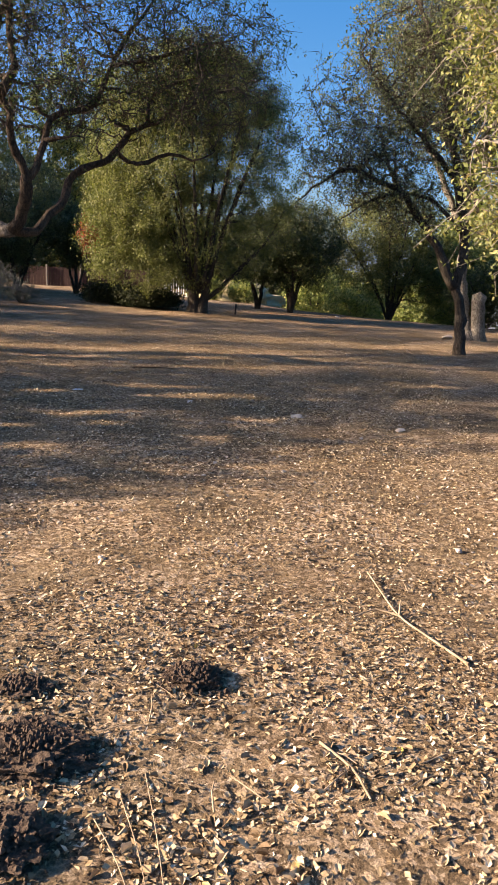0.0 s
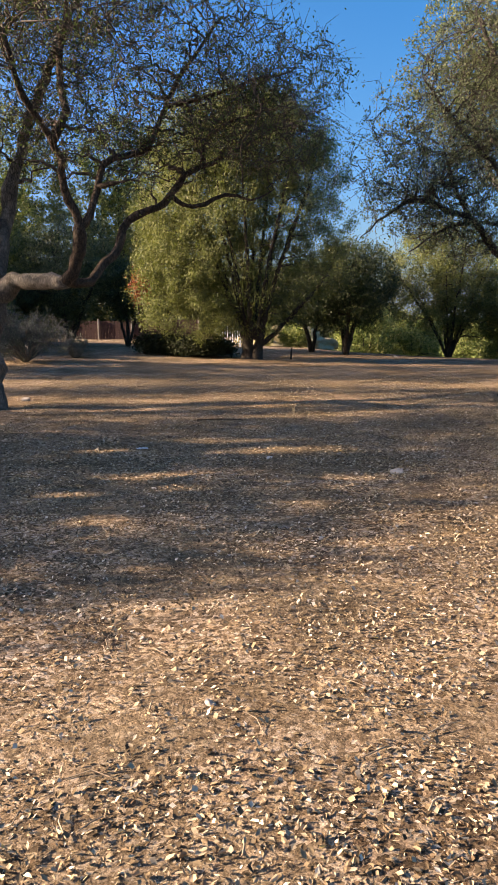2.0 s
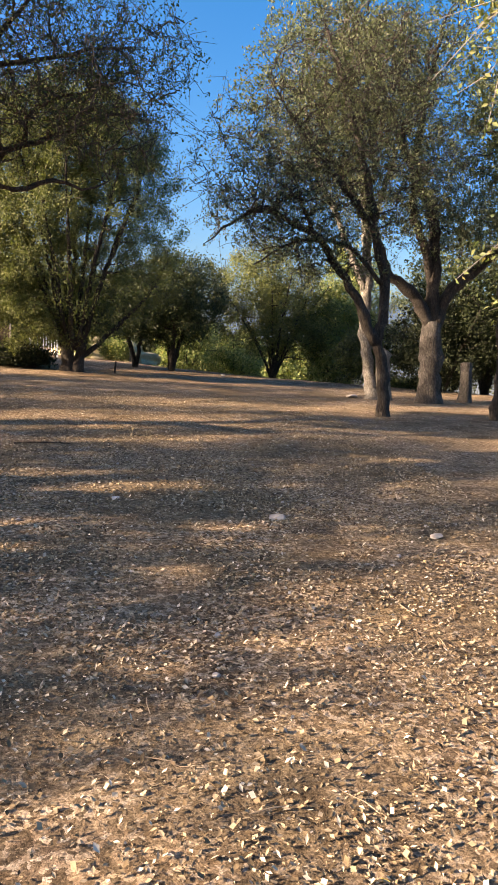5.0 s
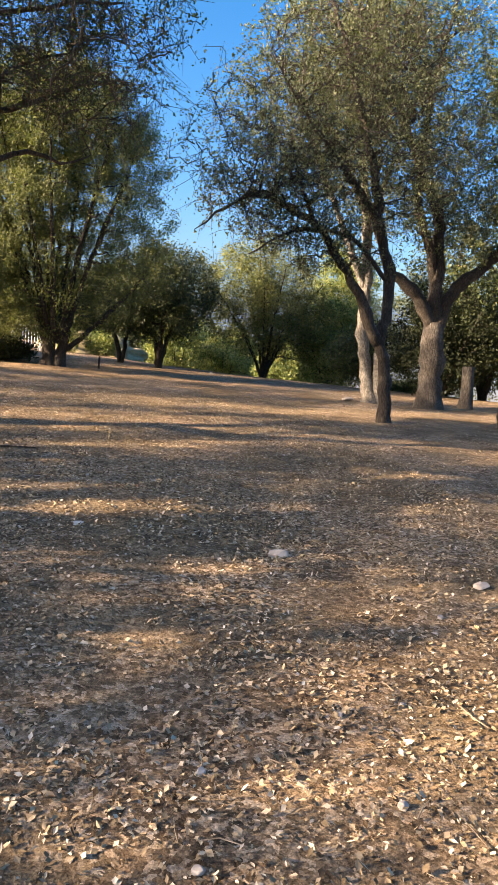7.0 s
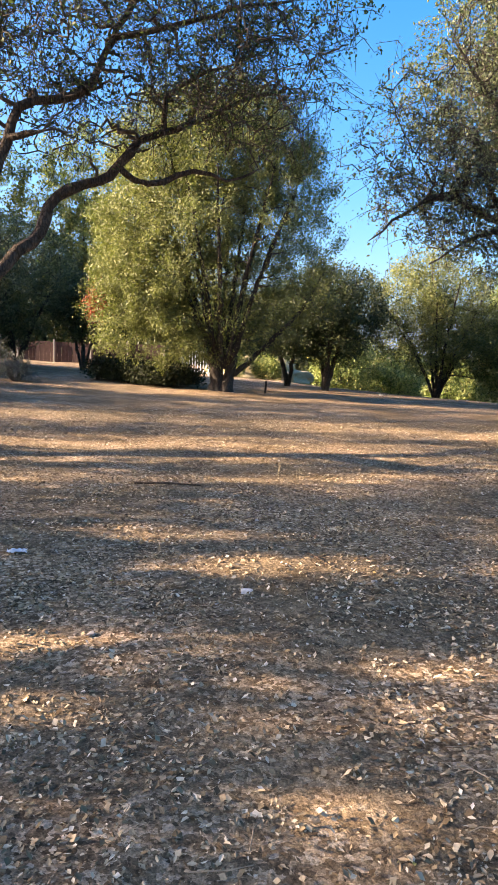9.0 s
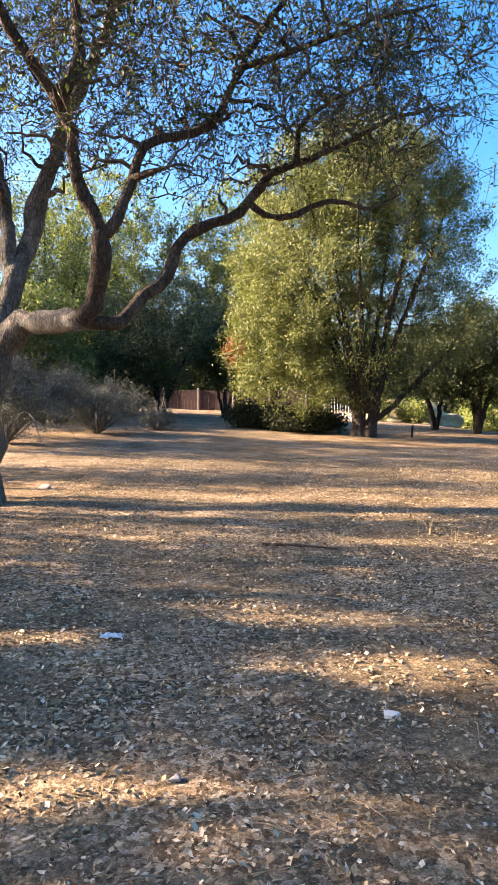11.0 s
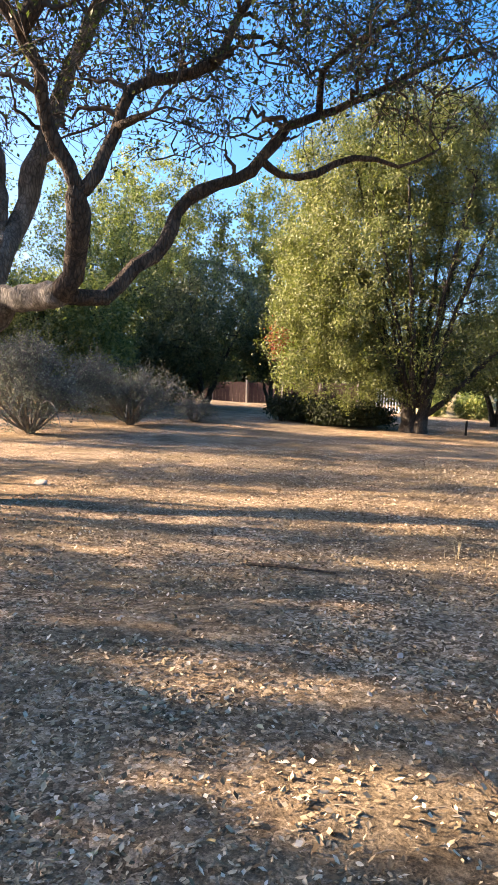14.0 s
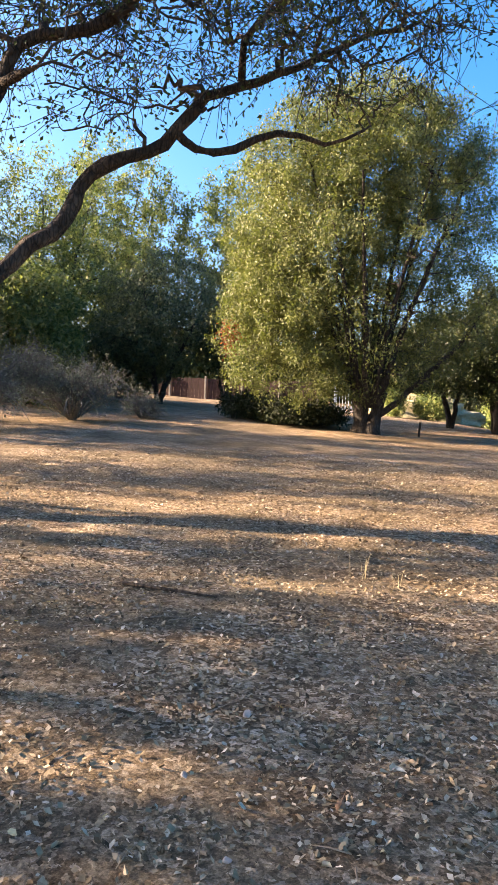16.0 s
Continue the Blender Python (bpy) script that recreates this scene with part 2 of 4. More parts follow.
class Wood:
    """Gathers tapered tubes into one mesh."""

    def __init__(self):
        self.v, self.f, self.n = [], [], 0

    def tube(self, pts, radii, sides, rough=0.0, rng=None):
        pts, radii = np.asarray(pts, float), np.asarray(radii, float)
        tang = np.gradient(pts, axis=0)
        tang /= np.linalg.norm(tang, axis=1, keepdims=True) + 1e-9
        ref = np.array([1.0, 0, 0]) if abs(tang[0][0]) < 0.8 else np.array([0, 1.0, 0])
        a = np.cross(tang, ref)
        a /= np.linalg.norm(a, axis=1, keepdims=True) + 1e-9
        b = np.cross(tang, a)
        ang = np.arange(sides) * 2 * math.pi / sides
        r = radii[:, None] * np.ones(sides)
        if rough and rng is not None:
            r = r * (1 + rough * rng.normal(size=r.shape))
        ring = pts[:, None] + r[..., None] * (np.cos(ang)[None, :, None] * a[:, None] + np.sin(ang)[None, :, None] * b[:, None])
        m = len(pts)
        i = np.arange(m - 1)[:, None] * sides
        j = np.arange(sides)[None]
        k = (j + 1) % sides
        f = np.stack([i + j, i + k, i + sides + k, i + sides + j], -1).reshape(-1, 4) + self.n
        self.v.append(ring.reshape(-1, 3))
        self.f.append(f)
        self.n += m * sides

    def make(self, name, mat, parent, label="", smooth=True):
        return mesh_from(name, np.concatenate(self.v), np.concatenate(self.f), mat, parent, label, smooth)


def spline(pts, step):
    """A smooth curve through the points, sampled about every step metres."""
    p = np.asarray(pts, float)
    p = np.vstack([2 * p[0] - p[1], p, 2 * p[-1] - p[-2]])
    out = []
    for i in range(1, len(p) - 2):
        n = max(2, int(np.linalg.norm(p[i + 1] - p[i]) / step))
        t = np.linspace(0, 1, n, endpoint=False)[:, None]
        a, b, c, d = p[i - 1], p[i], p[i + 1], p[i + 2]
        out.append(0.5 * (2 * b + (c - a) * t + (2 * a - 5 * b + 4 * c - d) * t**2 + (3 * b - a - 3 * c + d) * t**3))
    out.append(p[-2][None])
    return np.concatenate(out)


def leaf_quads(pos, size, rng, up=0.35, width=0.28, droop=0.2, out=None, simple=False):
    """Leaves as folded four-cornered blades, or as three-cornered ones on far trees."""
    n = len(pos)
    d = rng.normal(size=(n, 3))
    d[:, 2] -= droop * 2
    d /= np.linalg.norm(d, axis=1, keepdims=True)
    q = rng.normal(size=(n, 3))
    q[:, 2] += up * 3
    if out is not None:
        q += out
    side = np.cross(d, q)
    side /= np.linalg.norm(side, axis=1, keepdims=True) + 1e-9
    nor = np.cross(side, d)
    s = (size * rng.uniform(0.65, 1.35, n))[:, None]
    mid = pos + d * s * 0.48
    if simple:
        v = np.stack([pos + side * s * width, pos + d * s, pos - side * s * width], 1)
        return v.reshape(-1, 3), np.arange(3 * n).reshape(n, 3)
    v = np.stack([pos, mid + side * s * width + nor * s * 0.06, pos + d * s - nor * s * 0.05, mid - side * s * width + nor * s * 0.06], 1)
    return v.reshape(-1, 3), np.arange(4 * n).reshape(n, 4)


def in_envelopes(envs, n, rng, shell):
    """Random places in a set of ellipsoids (centre, radii, weight), more of them near the skin."""
    w = np.array([e[2] for e in envs], float)
    pick = rng.choice(len(envs), n, p=w / w.sum())
    c = np.array([e[0] for e in envs], float)[pick]
    r = np.array([e[1] for e in envs], float)[pick]
    d = rng.normal(size=(n, 3))
    d /= np.linalg.norm(d, axis=1, keepdims=True)
    return c + d * r * (rng.random(n) ** shell)[:, None]


def tree(name, label, base, limbs, envs, leaf_mat, bark_mat, n2=60, n3=600, per=40, leaf=0.07, spread=0.3,
         seed=1, trunk_parts=1, twigs=2, shell=0.42, category="tree", sag=0.15, floor=0.5, twig_mat=None, crown_label="", outward=0.9, limb_mat=None, pale=(), gaps=(), thin=()):
    """A tree: given main limbs, grown branches that reach into the crown's volumes, and leaves about their tips.
    limbs: (points, start radius, end radius), all relative to base."""
    rng = np.random.default_rng(seed)
    root = new(name)
    root.location = base
    tagged(root, label, category)
    nodes, rads = [], []
    for k, (pts, r0, r1) in enumerate(limbs):
        p = spline(pts, 0.22)
        p[1:-1] += rng.normal(size=p[1:-1].shape) * min(0.025, r0 * 0.2)
        r = np.linspace(1, 0, len(p)) ** 0.85 * (r0 - r1) + r1
        if k < trunk_parts:
            low = np.exp(-np.maximum(p[:, 2], 0) / 0.22)
            r = r * (1 + 0.45 * low)
            p[0, 2] -= 0.12
        for _ in range(int(len(p) / 5)):
            c, a = rng.integers(0, len(p)), rng.uniform(0.08, 0.3)
            r = r * (1 + a * np.exp(-((np.arange(len(p)) - c) / 0.8) ** 2))
        tail = p[-1] - p[-2]
        q = np.vstack([p, p[-1] + tail / np.linalg.norm(tail) * r[-1] * 0.6])
        wood = Wood()
        if k >= trunk_parts:
            head = p[0] - p[1]
            q = np.vstack([p[0] + head / np.linalg.norm(head) * r[0] * 0.5, q])
            wood.tube(q, np.r_[0.004, r, 0.003], 12 if r0 > 0.1 else 7, 0.04, rng)
        else:
            wood.tube(q, np.r_[r, 0.003], 12, 0.04, rng)
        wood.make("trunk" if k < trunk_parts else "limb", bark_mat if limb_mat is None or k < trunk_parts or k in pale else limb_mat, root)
        keep = slice(None) if k >= trunk_parts else slice(int(len(p) * 0.6), None)
        nodes.append(p[keep])
        rads.append(r[keep])
    nodes, rads = np.concatenate(nodes), np.concatenate(rads)
    wood = Wood()

    def reach(targets, nodes, rads, r_cap, r_end, sides, segs):
        """Joins each target to the nearest wood, the near ones first."""
        newp, newr, tips = [], [], []
        for block in np.array_split(targets, max(1, len(targets) // 60)):
            for q in block:
                off = q - nodes
                cost = (off**2).sum(1) ** 0.5 + 0.7 * np.maximum(0, -off[:, 2])
                j = int(cost.argmin())
                a = nodes[j]
                ln = np.linalg.norm(q - a)
                if ln < 0.05:
                    continue
                mid = (a + q) / 2 + rng.normal(size=3) * ln * 0.14 + np.array([0, 0, ln * sag])
                t = np.linspace(0, 1, segs)[:, None]
                p = (1 - t) ** 2 * a + 2 * t * (1 - t) * mid + t**2 * q
                p[1:-1] += rng.normal(size=p[1:-1].shape) * ln * 0.05
                r0 = min(rads[j] * 0.75, r_cap * (0.5 + 0.3 * ln))
                r = np.linspace(max(r0, r_end), r_end, segs)
                if twigs or segs > 3 or rng.random() < 0.5:
                    wood.tube(p, r, sides)
                newp.append(p[1:])
                newr.append(r[1:])
                tips.append(p)
            nodes = np.concatenate([nodes, *newp])
            rads = np.concatenate([rads, *newr])
            newp, newr = [], []
        return nodes, rads, tips

    t2 = in_envelopes(envs, n2, rng, 0.5)
    t2[:, 2] = np.maximum(t2[:, 2], floor)
    t2 = t2[np.argsort(((t2[:, None] - nodes[None]) ** 2).sum(2).min(1))]
    nodes, rads, _ = reach(t2, nodes, rads, 0.05, 0.012, 5 if twigs else 4, 9 if twigs else 6)
    t3 = in_envelopes(envs, n3, rng, shell)
    t3[:, 2] = np.maximum(t3[:, 2], floor * 0.8 + rng.random(n3) * 0.3)
    t3 = t3[np.argsort(((t3[:, None] - nodes[None, ::3]) ** 2).sum(2).min(1))]
    nodes, rads, tips = reach(t3, nodes, rads, 0.014, 0.005, 3, 5 if twigs else 3)
    leaves = []
    for p in tips:
        runs = [(p[-3], p[-1])]
        for _ in range(twigs):
            a = p[rng.integers(1, len(p))]
            e = a + rng.normal(size=3) * spread * 1.2 + np.array([0, 0, -0.04])
            m = (a + e) / 2 + rng.normal(size=3) * 0.05
            wood.tube(np.stack([a, m, e]), (0.006, 0.005, 0.003), 3)
            runs.append((m, e))
        a, e = np.array([q[0] for q in runs]), np.array([q[1] for q in runs])
        k = rng.integers(0, len(runs), per)
        u = rng.uniform(-0.1, 1.1, (per, 1))
        off = spread * (0.22 if twigs else 0.55)
        leaves.append(a[k] * (1 - u) + e[k] * u + rng.normal(size=(per, 3)) * off)
    tagged(wood.make("branchwork", twig_mat or bark_mat, root), kind="stuff")
    pos = np.concatenate(leaves)
    pos = pos[pos[:, 2] > floor * 0.5]
    for c, r, share in thin:
        pos = pos[((((pos - c) / r) ** 2).sum(1) > 1) | (rng.random(len(pos)) > share)]
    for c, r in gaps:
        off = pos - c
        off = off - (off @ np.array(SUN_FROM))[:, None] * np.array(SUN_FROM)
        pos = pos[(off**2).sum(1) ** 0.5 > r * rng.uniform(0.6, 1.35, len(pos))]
    c = np.average([e[0] for e in envs], axis=0, weights=[e[2] for e in envs])
    out = (pos - c) / (np.linalg.norm(pos - c, axis=1, keepdims=True) + 1e-6) * outward
    v, f = leaf_quads(pos, leaf, rng, out=out, simple=not twigs)
    tagged(mesh_from("crown", v, f, leaf_mat, root, crown_label), kind="stuff")
    return root


# ---- the ground ----
def axis_steps(dense_lo, dense_hi, step, lo, hi, grow_by):
    out = list(np.arange(dense_lo, dense_hi, step))
    s, v = step, dense_hi
    while v < hi:
        out.append(v)
        s *= grow_by
        v += s
    out.append(hi)
    s, v = step, dense_lo
    while v > lo:
        s *= grow_by
        v -= s
        out.insert(0, max(v, lo))
    return np.array(out)


def build_ground():
    xs = axis_steps(-4.2, 4.2, 0.14, -900, 900, 1.12)
    ys = axis_steps(1.0, 17.0, 0.14, -200, 2500, 1.10)
    gx, gy = np.meshgrid(xs, ys)
    z = ground_z(gx, gy)
    near = (np.abs(gx) < 8) & (gy > -2) & (gy < 22)
    z = z + near * RNG.normal(size=z.shape) * 0.006
    v = np.stack([gx, gy, z], -1).reshape(-1, 3)
    nx, ny = len(xs), len(ys)
    i = (np.arange(ny - 1)[:, None] * nx + np.arange(nx - 1)[None]).ravel()
    f = np.stack([i, i + 1, i + nx + 1, i + nx], -1)
    ob = mesh_from("ground", v, f, GROUND, smooth=True)
    tagged(ob, "bare brown soil scattered with dry leaf litter", "ground", kind="structure")


build_ground()


def rel(base, pts):
    return [(x - base[0], y - base[1], z - base[2]) for x, y, z in pts]


def base_at(x, y):
    return (x, y, float(ground_z(x, y)))


# ---- the trees ----
def leaning_oak():
    b = base_at(-7.0, 15.9)
    limbs = [
        (rel(b, [(-7.0, 15.9, -0.15), (-6.93, 15.95, 0.74), (-6.98, 16.05, 1.5), (-6.76, 16.2, 2.3)]), 0.29, 0.23),
        (rel(b, [(-6.8, 16.2, 2.15), (-6.35, 16.1, 2.48), (-5.62, 15.7, 2.45), (-4.95, 15.2, 2.42)]), 0.19, 0.14),
        (rel(b, [(-5.0, 15.2, 2.4), (-4.75, 15.1, 2.83), (-4.58, 14.9, 3.17), (-4.5, 14.8, 3.45)]), 0.125, 0.105),
        (rel(b, [(-4.5, 14.8, 3.4), (-4.6, 14.7, 3.65), (-4.71, 14.5, 4.0), (-4.68, 14.3, 4.45), (-4.75, 14.1, 4.8), (-5.0, 13.6, 5.3), (-5.2, 13.0, 6.3)]), 0.085, 0.035),
        (rel(b, [(-4.75, 14.1, 4.74), (-4.51, 14.2, 5.25), (-4.65, 14.4, 5.95), (-4.4, 14.3, 7.2)]), 0.08, 0.03),
        (rel(b, [(-4.46, 14.8, 3.4), (-4.3, 15.0, 3.82), (-4.24, 15.2, 4.39), (-4.01, 15.4, 4.73), (-3.59, 15.6, 4.83), (-3.33, 15.8, 5.15), (-3.07, 16.0, 5.78), (-2.72, 16.3, 6.56), (-2.0, 16.6, 7.6)]), 0.075, 0.022),
        (rel(b, [(-4.24, 15.1, 4.15), (-3.98, 15.0, 4.16), (-3.72, 14.9, 4.18)]), 0.05, 0.02),
        (rel(b, [(-6.78, 16.2, 2.2), (-6.82, 16.6, 3.15), (-6.9, 17.2, 3.9), (-6.8, 17.5, 4.8), (-6.5, 17.7, 5.9), (-6.1, 17.9, 7.0), (-5.6, 18.1, 8.2), (-5.0, 18.2, 9.5)]), 0.17, 0.05),
        (rel(b, [(-6.82, 16.6, 3.1), (-6.98, 16.8, 3.6), (-7.25, 17.2, 4.34), (-7.61, 17.3, 5.46), (-7.9, 17.0, 6.7), (-8.3, 16.8, 8.0)]), 0.13, 0.04),
        (rel(b, [(-6.72, 17.5, 4.75), (-6.5, 17.4, 4.77), (-6.33, 17.35, 4.72)]), 0.05, 0.03),
        (rel(b, [(-5.0, 15.2, 2.4), (-4.63, 15.6, 2.42), (-4.42, 15.9, 2.8), (-4.19, 16.2, 3.14), (-4.11, 16.4, 3.54), (-3.87, 16.5, 3.84), (-3.4, 16.7, 4.01), (-3.16, 16.9, 4.31), (-2.89, 17.1, 4.7), (-2.56, 17.4, 4.96), (-1.98, 17.8, 5.28), (-1.38, 18.2, 5.73), (-0.59, 18.6, 6.1)]), 0.10, 0.022),
        (rel(b, [(-3.16, 16.9, 4.27), (-2.92, 16.9, 4.09), (-2.48, 17.0, 4.1), (-2.05, 17.2, 4.32), (-1.54, 17.4, 4.22), (-1.1, 17.5, 4.4)]), 0.055, 0.015),
        (rel(b, [(-2.56, 17.4, 4.96), (-2.5, 17.3, 5.4), (-2.1, 17.2, 5.7), (-1.4, 17.1, 5.9)]), 0.05, 0.015),
        (rel(b, [(-3.07, 16.0, 5.78), (-2.2, 15.9, 5.9), (-1.4, 16.0, 6.2), (-0.6, 16.2, 6.4)]), 0.05, 0.015),
    ]
    envs = [((2.4, 0.5, 7.4), (3.8, 3.6, 2.6), 5), ((5.6, 1.0, 6.3), (2.1, 2.6, 1.7), 3.2), ((2.2, -2.2, 6.9), (3.2, 2.6, 2.6), 3.0),
            ((-0.8, 0.2, 7.4), (3.4, 3.2, 3.2), 4), ((3.4, 0.0, 5.3), (3.2, 2.0, 1.1), 1.3), ((1.5, 0.3, 10.0), (4.4, 3.8, 2.4), 3)]
    # Sunlit trunk and leaders get paler bark, other limbs darker: light put into colour.
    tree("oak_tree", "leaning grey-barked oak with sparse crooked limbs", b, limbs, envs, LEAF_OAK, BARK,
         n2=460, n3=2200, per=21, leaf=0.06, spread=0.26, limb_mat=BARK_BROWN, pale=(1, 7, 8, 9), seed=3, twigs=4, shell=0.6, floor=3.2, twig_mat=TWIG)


def fan_limbs(rng, n, r_foot, top, lean, r0, r1, z0=0.0):
    """Many stems that fan out from one foot."""
    out = []
    for k in range(n):
        a = 2 * math.pi * (k + rng.uniform(-0.3, 0.3)) / n
        d = np.array([math.cos(a), math.sin(a), 0])
        h = top * rng.uniform(0.75, 1.0)
        w = lean * rng.uniform(0.35, 1.0)
        p = [d * r_foot * 0.4 + (0, 0, z0), d * (r_foot + w * 0.12) + (0, 0, h * 0.22), d * (r_foot + w * 0.45) + (0, 0, h * 0.55), d * (r_foot + w) + (0, 0, h)]
        out.append(([tuple(v) for v in p], r0 * rng.uniform(0.7, 1.1), r1))
    return out


def big_tree():
    b = base_at(-2.6, 33.4)
    rng = np.random.default_rng(21)
    limbs = [([(-0.12, 0, -0.1), (-0.16, 0, 0.6), (-0.35, 0.0, 1.4)], 0.3, 0.19), ([(0.2, -0.08, -0.1), (0.27, -0.03, 0.5), (0.5, 0, 1.4)], 0.24, 0.15)]
    limbs += fan_limbs(rng, 13, 0.25, 9.5, 3.4, 0.11, 0.03, 0.9)
    limbs += [([(0.4, 0, 0.6), (1.0, 0, 1.1), (1.9, 0.1, 2.0), (3.0, 0.2, 3.2), (3.8, 0.1, 4.6)], 0.11, 0.03)]
    envs = [((-0.3, 0, 6.2), (4.9, 4.6, 5.3), 10), ((-2.6, -0.4, 3.0), (2.9, 2.6, 2.3), 1.4), ((-0.4, 0.1, 8.9), (4.2, 3.9, 2.8), 4.5), ((1.2, -0.3, 4.0), (3.1, 2.8, 2.4), 1), ((-3.1, -0.2, 5.0), (2.0, 2.4, 2.6), 1.6)]
    tree("oak_tree", "tall many-stemmed evergreen oak, its sunny side yellow-green", b, limbs, envs, LEAF_BIG, BARK_DARK,
         n2=230, n3=3500, per=98, leaf=0.082, spread=0.28, seed=5, outward=1.0, trunk_parts=2, twigs=0, shell=0.38, floor=1.0,
         thin=[((1.2, -2.6, 3.2), (2.6, 3.4, 2.6), 0.8), ((1.4, -2.8, 6.0), (2.4, 3.0, 2.4), 0.55)])


def front_oak():
    b = base_at(5.62, 19.7)
    limbs = [
        (rel(b, [(5.64, 19.7, -0.18), (5.52, 19.7, 0.99), (5.3, 19.65, 1.73)]), 0.145, 0.125),
        (rel(b, [(5.3, 19.65, 1.65), (4.82, 19.6, 2.44), (4.26, 19.5, 3.24), (3.57, 19.3, 3.97), (2.99, 19.0, 4.15), (2.2, 18.7, 4.35), (1.5, 18.4, 4.0), (0.9, 18.3, 3.5)]), 0.13, 0.008),
        (rel(b, [(5.33, 19.65, 1.7), (5.5, 19.8, 3.0), (5.23, 19.9, 4.22), (4.94, 20.0, 5.65), (4.45, 20.1, 7.16), (3.83, 20.2, 8.8)]), 0.13, 0.04),
        (rel(b, [(5.45, 19.8, 3.0), (4.43, 19.6, 3.86), (3.09, 19.3, 3.81), (2.11, 19.0, 3.23)]), 0.06, 0.015),
        (rel(b, [(5.2, 19.9, 4.3), (4.3, 19.7, 5.2), (3.4, 19.3, 5.9), (2.4, 19.0, 7.0)]), 0.07, 0.02),
        (rel(b, [(3.57, 19.3, 3.97), (3.2, 19.4, 4.8), (2.9, 19.3, 5.7)]), 0.05, 0.02),
    ]
    envs = [((-3.5, -0.7, 5.6), (1.9, 1.8, 1.7), 1.6), ((-2.0, -0.2, 5.6), (2.3, 2.2, 2.1), 3), ((-1.2, 0.2, 7.8), (2.1, 2.2, 2.0), 3), ((-3.2, -0.8, 4.6), (1.7, 1.6, 1.0), 1.6), ((0.3, 0.2, 6.2), (2.0, 2.0, 2.2), 2), ((-1.8, -0.2, 3.9), (1.8, 1.3, 0.8), 1)]
    tree("oak_tree", "slender dark oak leaning over bare ground", b, limbs, envs, LEAF_SILVER, BARK_DARK,
         n2=210, n3=1150, per=28, leaf=0.064, spread=0.27, seed=8, twigs=3, shell=0.5, floor=2.6)


def right_oak():
    b = base_at(9.1, 24.8)
    limbs = [
        (rel(b, [(9.1, 24.8, -0.16), (9.08, 24.8, 1.31), (9.03, 24.8, 2.4)]), 0.36, 0.29),
        (rel(b, [(9.03, 24.8, 2.2), (8.29, 24.7, 3.27), (7.35, 24.5, 3.83), (6.91, 24.4, 4.74), (6.0, 24.1, 5.9), (5.0, 24, 7.2)]), 0.19, 0.05),
        (rel(b, [(9.03, 24.8, 2.3), (9.03, 24.9, 4.01), (8.9, 25.0, 5.67), (8.24, 25.0, 6.88), (7.27, 25.0, 8.66), (6.3, 25.0, 10.6)]), 0.22, 0.05),
        (rel(b, [(9.1, 24.8, 2.2), (9.56, 24.9, 3.38), (10.63, 25.0, 4.32), (11.74, 25.2, 5.63), (12.31, 25.4, 8.26)]), 0.21, 0.05),
        (rel(b, [(9.0, 24.9, 3.6), (8.36, 24.7, 5.23), (8.07, 24.6, 5.83), (8.08, 24.4, 8.27), (8.43, 24.2, 11.0)]), 0.14, 0.04),
    ]
    envs = [((-1.0, 0, 9.8), (4.6, 4.2, 3.6), 6), ((2.4, 0, 8.5), (3.4, 3.4, 3.2), 4), ((-2.8, -0.5, 7.2), (3.0, 3.0, 2.2), 3), ((2.8, -0.4, 5.6), (2.8, 2.4, 1.6), 3), ((0.2, 0.4, 6.0), (2.6, 2.2, 1.5), 2)]
    # Trunk and limbs are darkened in colour to stand for shade from nearby trees.
    tree("oak_tree", "large old oak with thick grey trunk", b, limbs, envs, LEAF_SILVER, BARK_SHADED, limb_mat=BARK_DARK,
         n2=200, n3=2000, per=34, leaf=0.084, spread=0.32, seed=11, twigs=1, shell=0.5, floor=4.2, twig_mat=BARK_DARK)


def pale_tree():
    b = base_at(7.7, 26.2)
    limbs = [
        (rel(b, [(7.67, 26.0, -0.15), (7.4, 26.0, 1.17), (7.2, 26.0, 2.3), (7.24, 26.2, 4.49), (6.82, 26.4, 7.87), (6.1, 26.6, 11.1)]), 0.2, 0.06),
        (rel(b, [(7.98, 25.95, -0.15), (7.9, 25.9, 0.7), (7.88, 25.85, 1.42)]), 0.27, 0.22),
        (rel(b, [(7.2, 26.1, 3.4), (6.3, 26.0, 5.2), (5.2, 25.8, 7.4), (4.6, 25.6, 9.5)]), 0.12, 0.03),
        (rel(b, [(7.1, 26.2, 5.0), (7.9, 26.5, 7.2), (8.6, 26.8, 9.6)]), 0.10, 0.03),
    ]
    envs = [((-2.0, 0.2, 9.8), (3.2, 3.2, 3.4), 4), ((-0.4, 0.4, 11.4), (3.0, 3.0, 2.4), 2)]
    tree("pale_trunk_tree", "pale-trunked tree with a broken second stem", b, limbs, envs, LEAF_SILVER, BARK_PALE,
         n2=70, n3=800, per=34, leaf=0.10, spread=0.32, seed=14, twigs=1, shell=0.5, trunk_parts=2, floor=5.0, twig_mat=BARK)


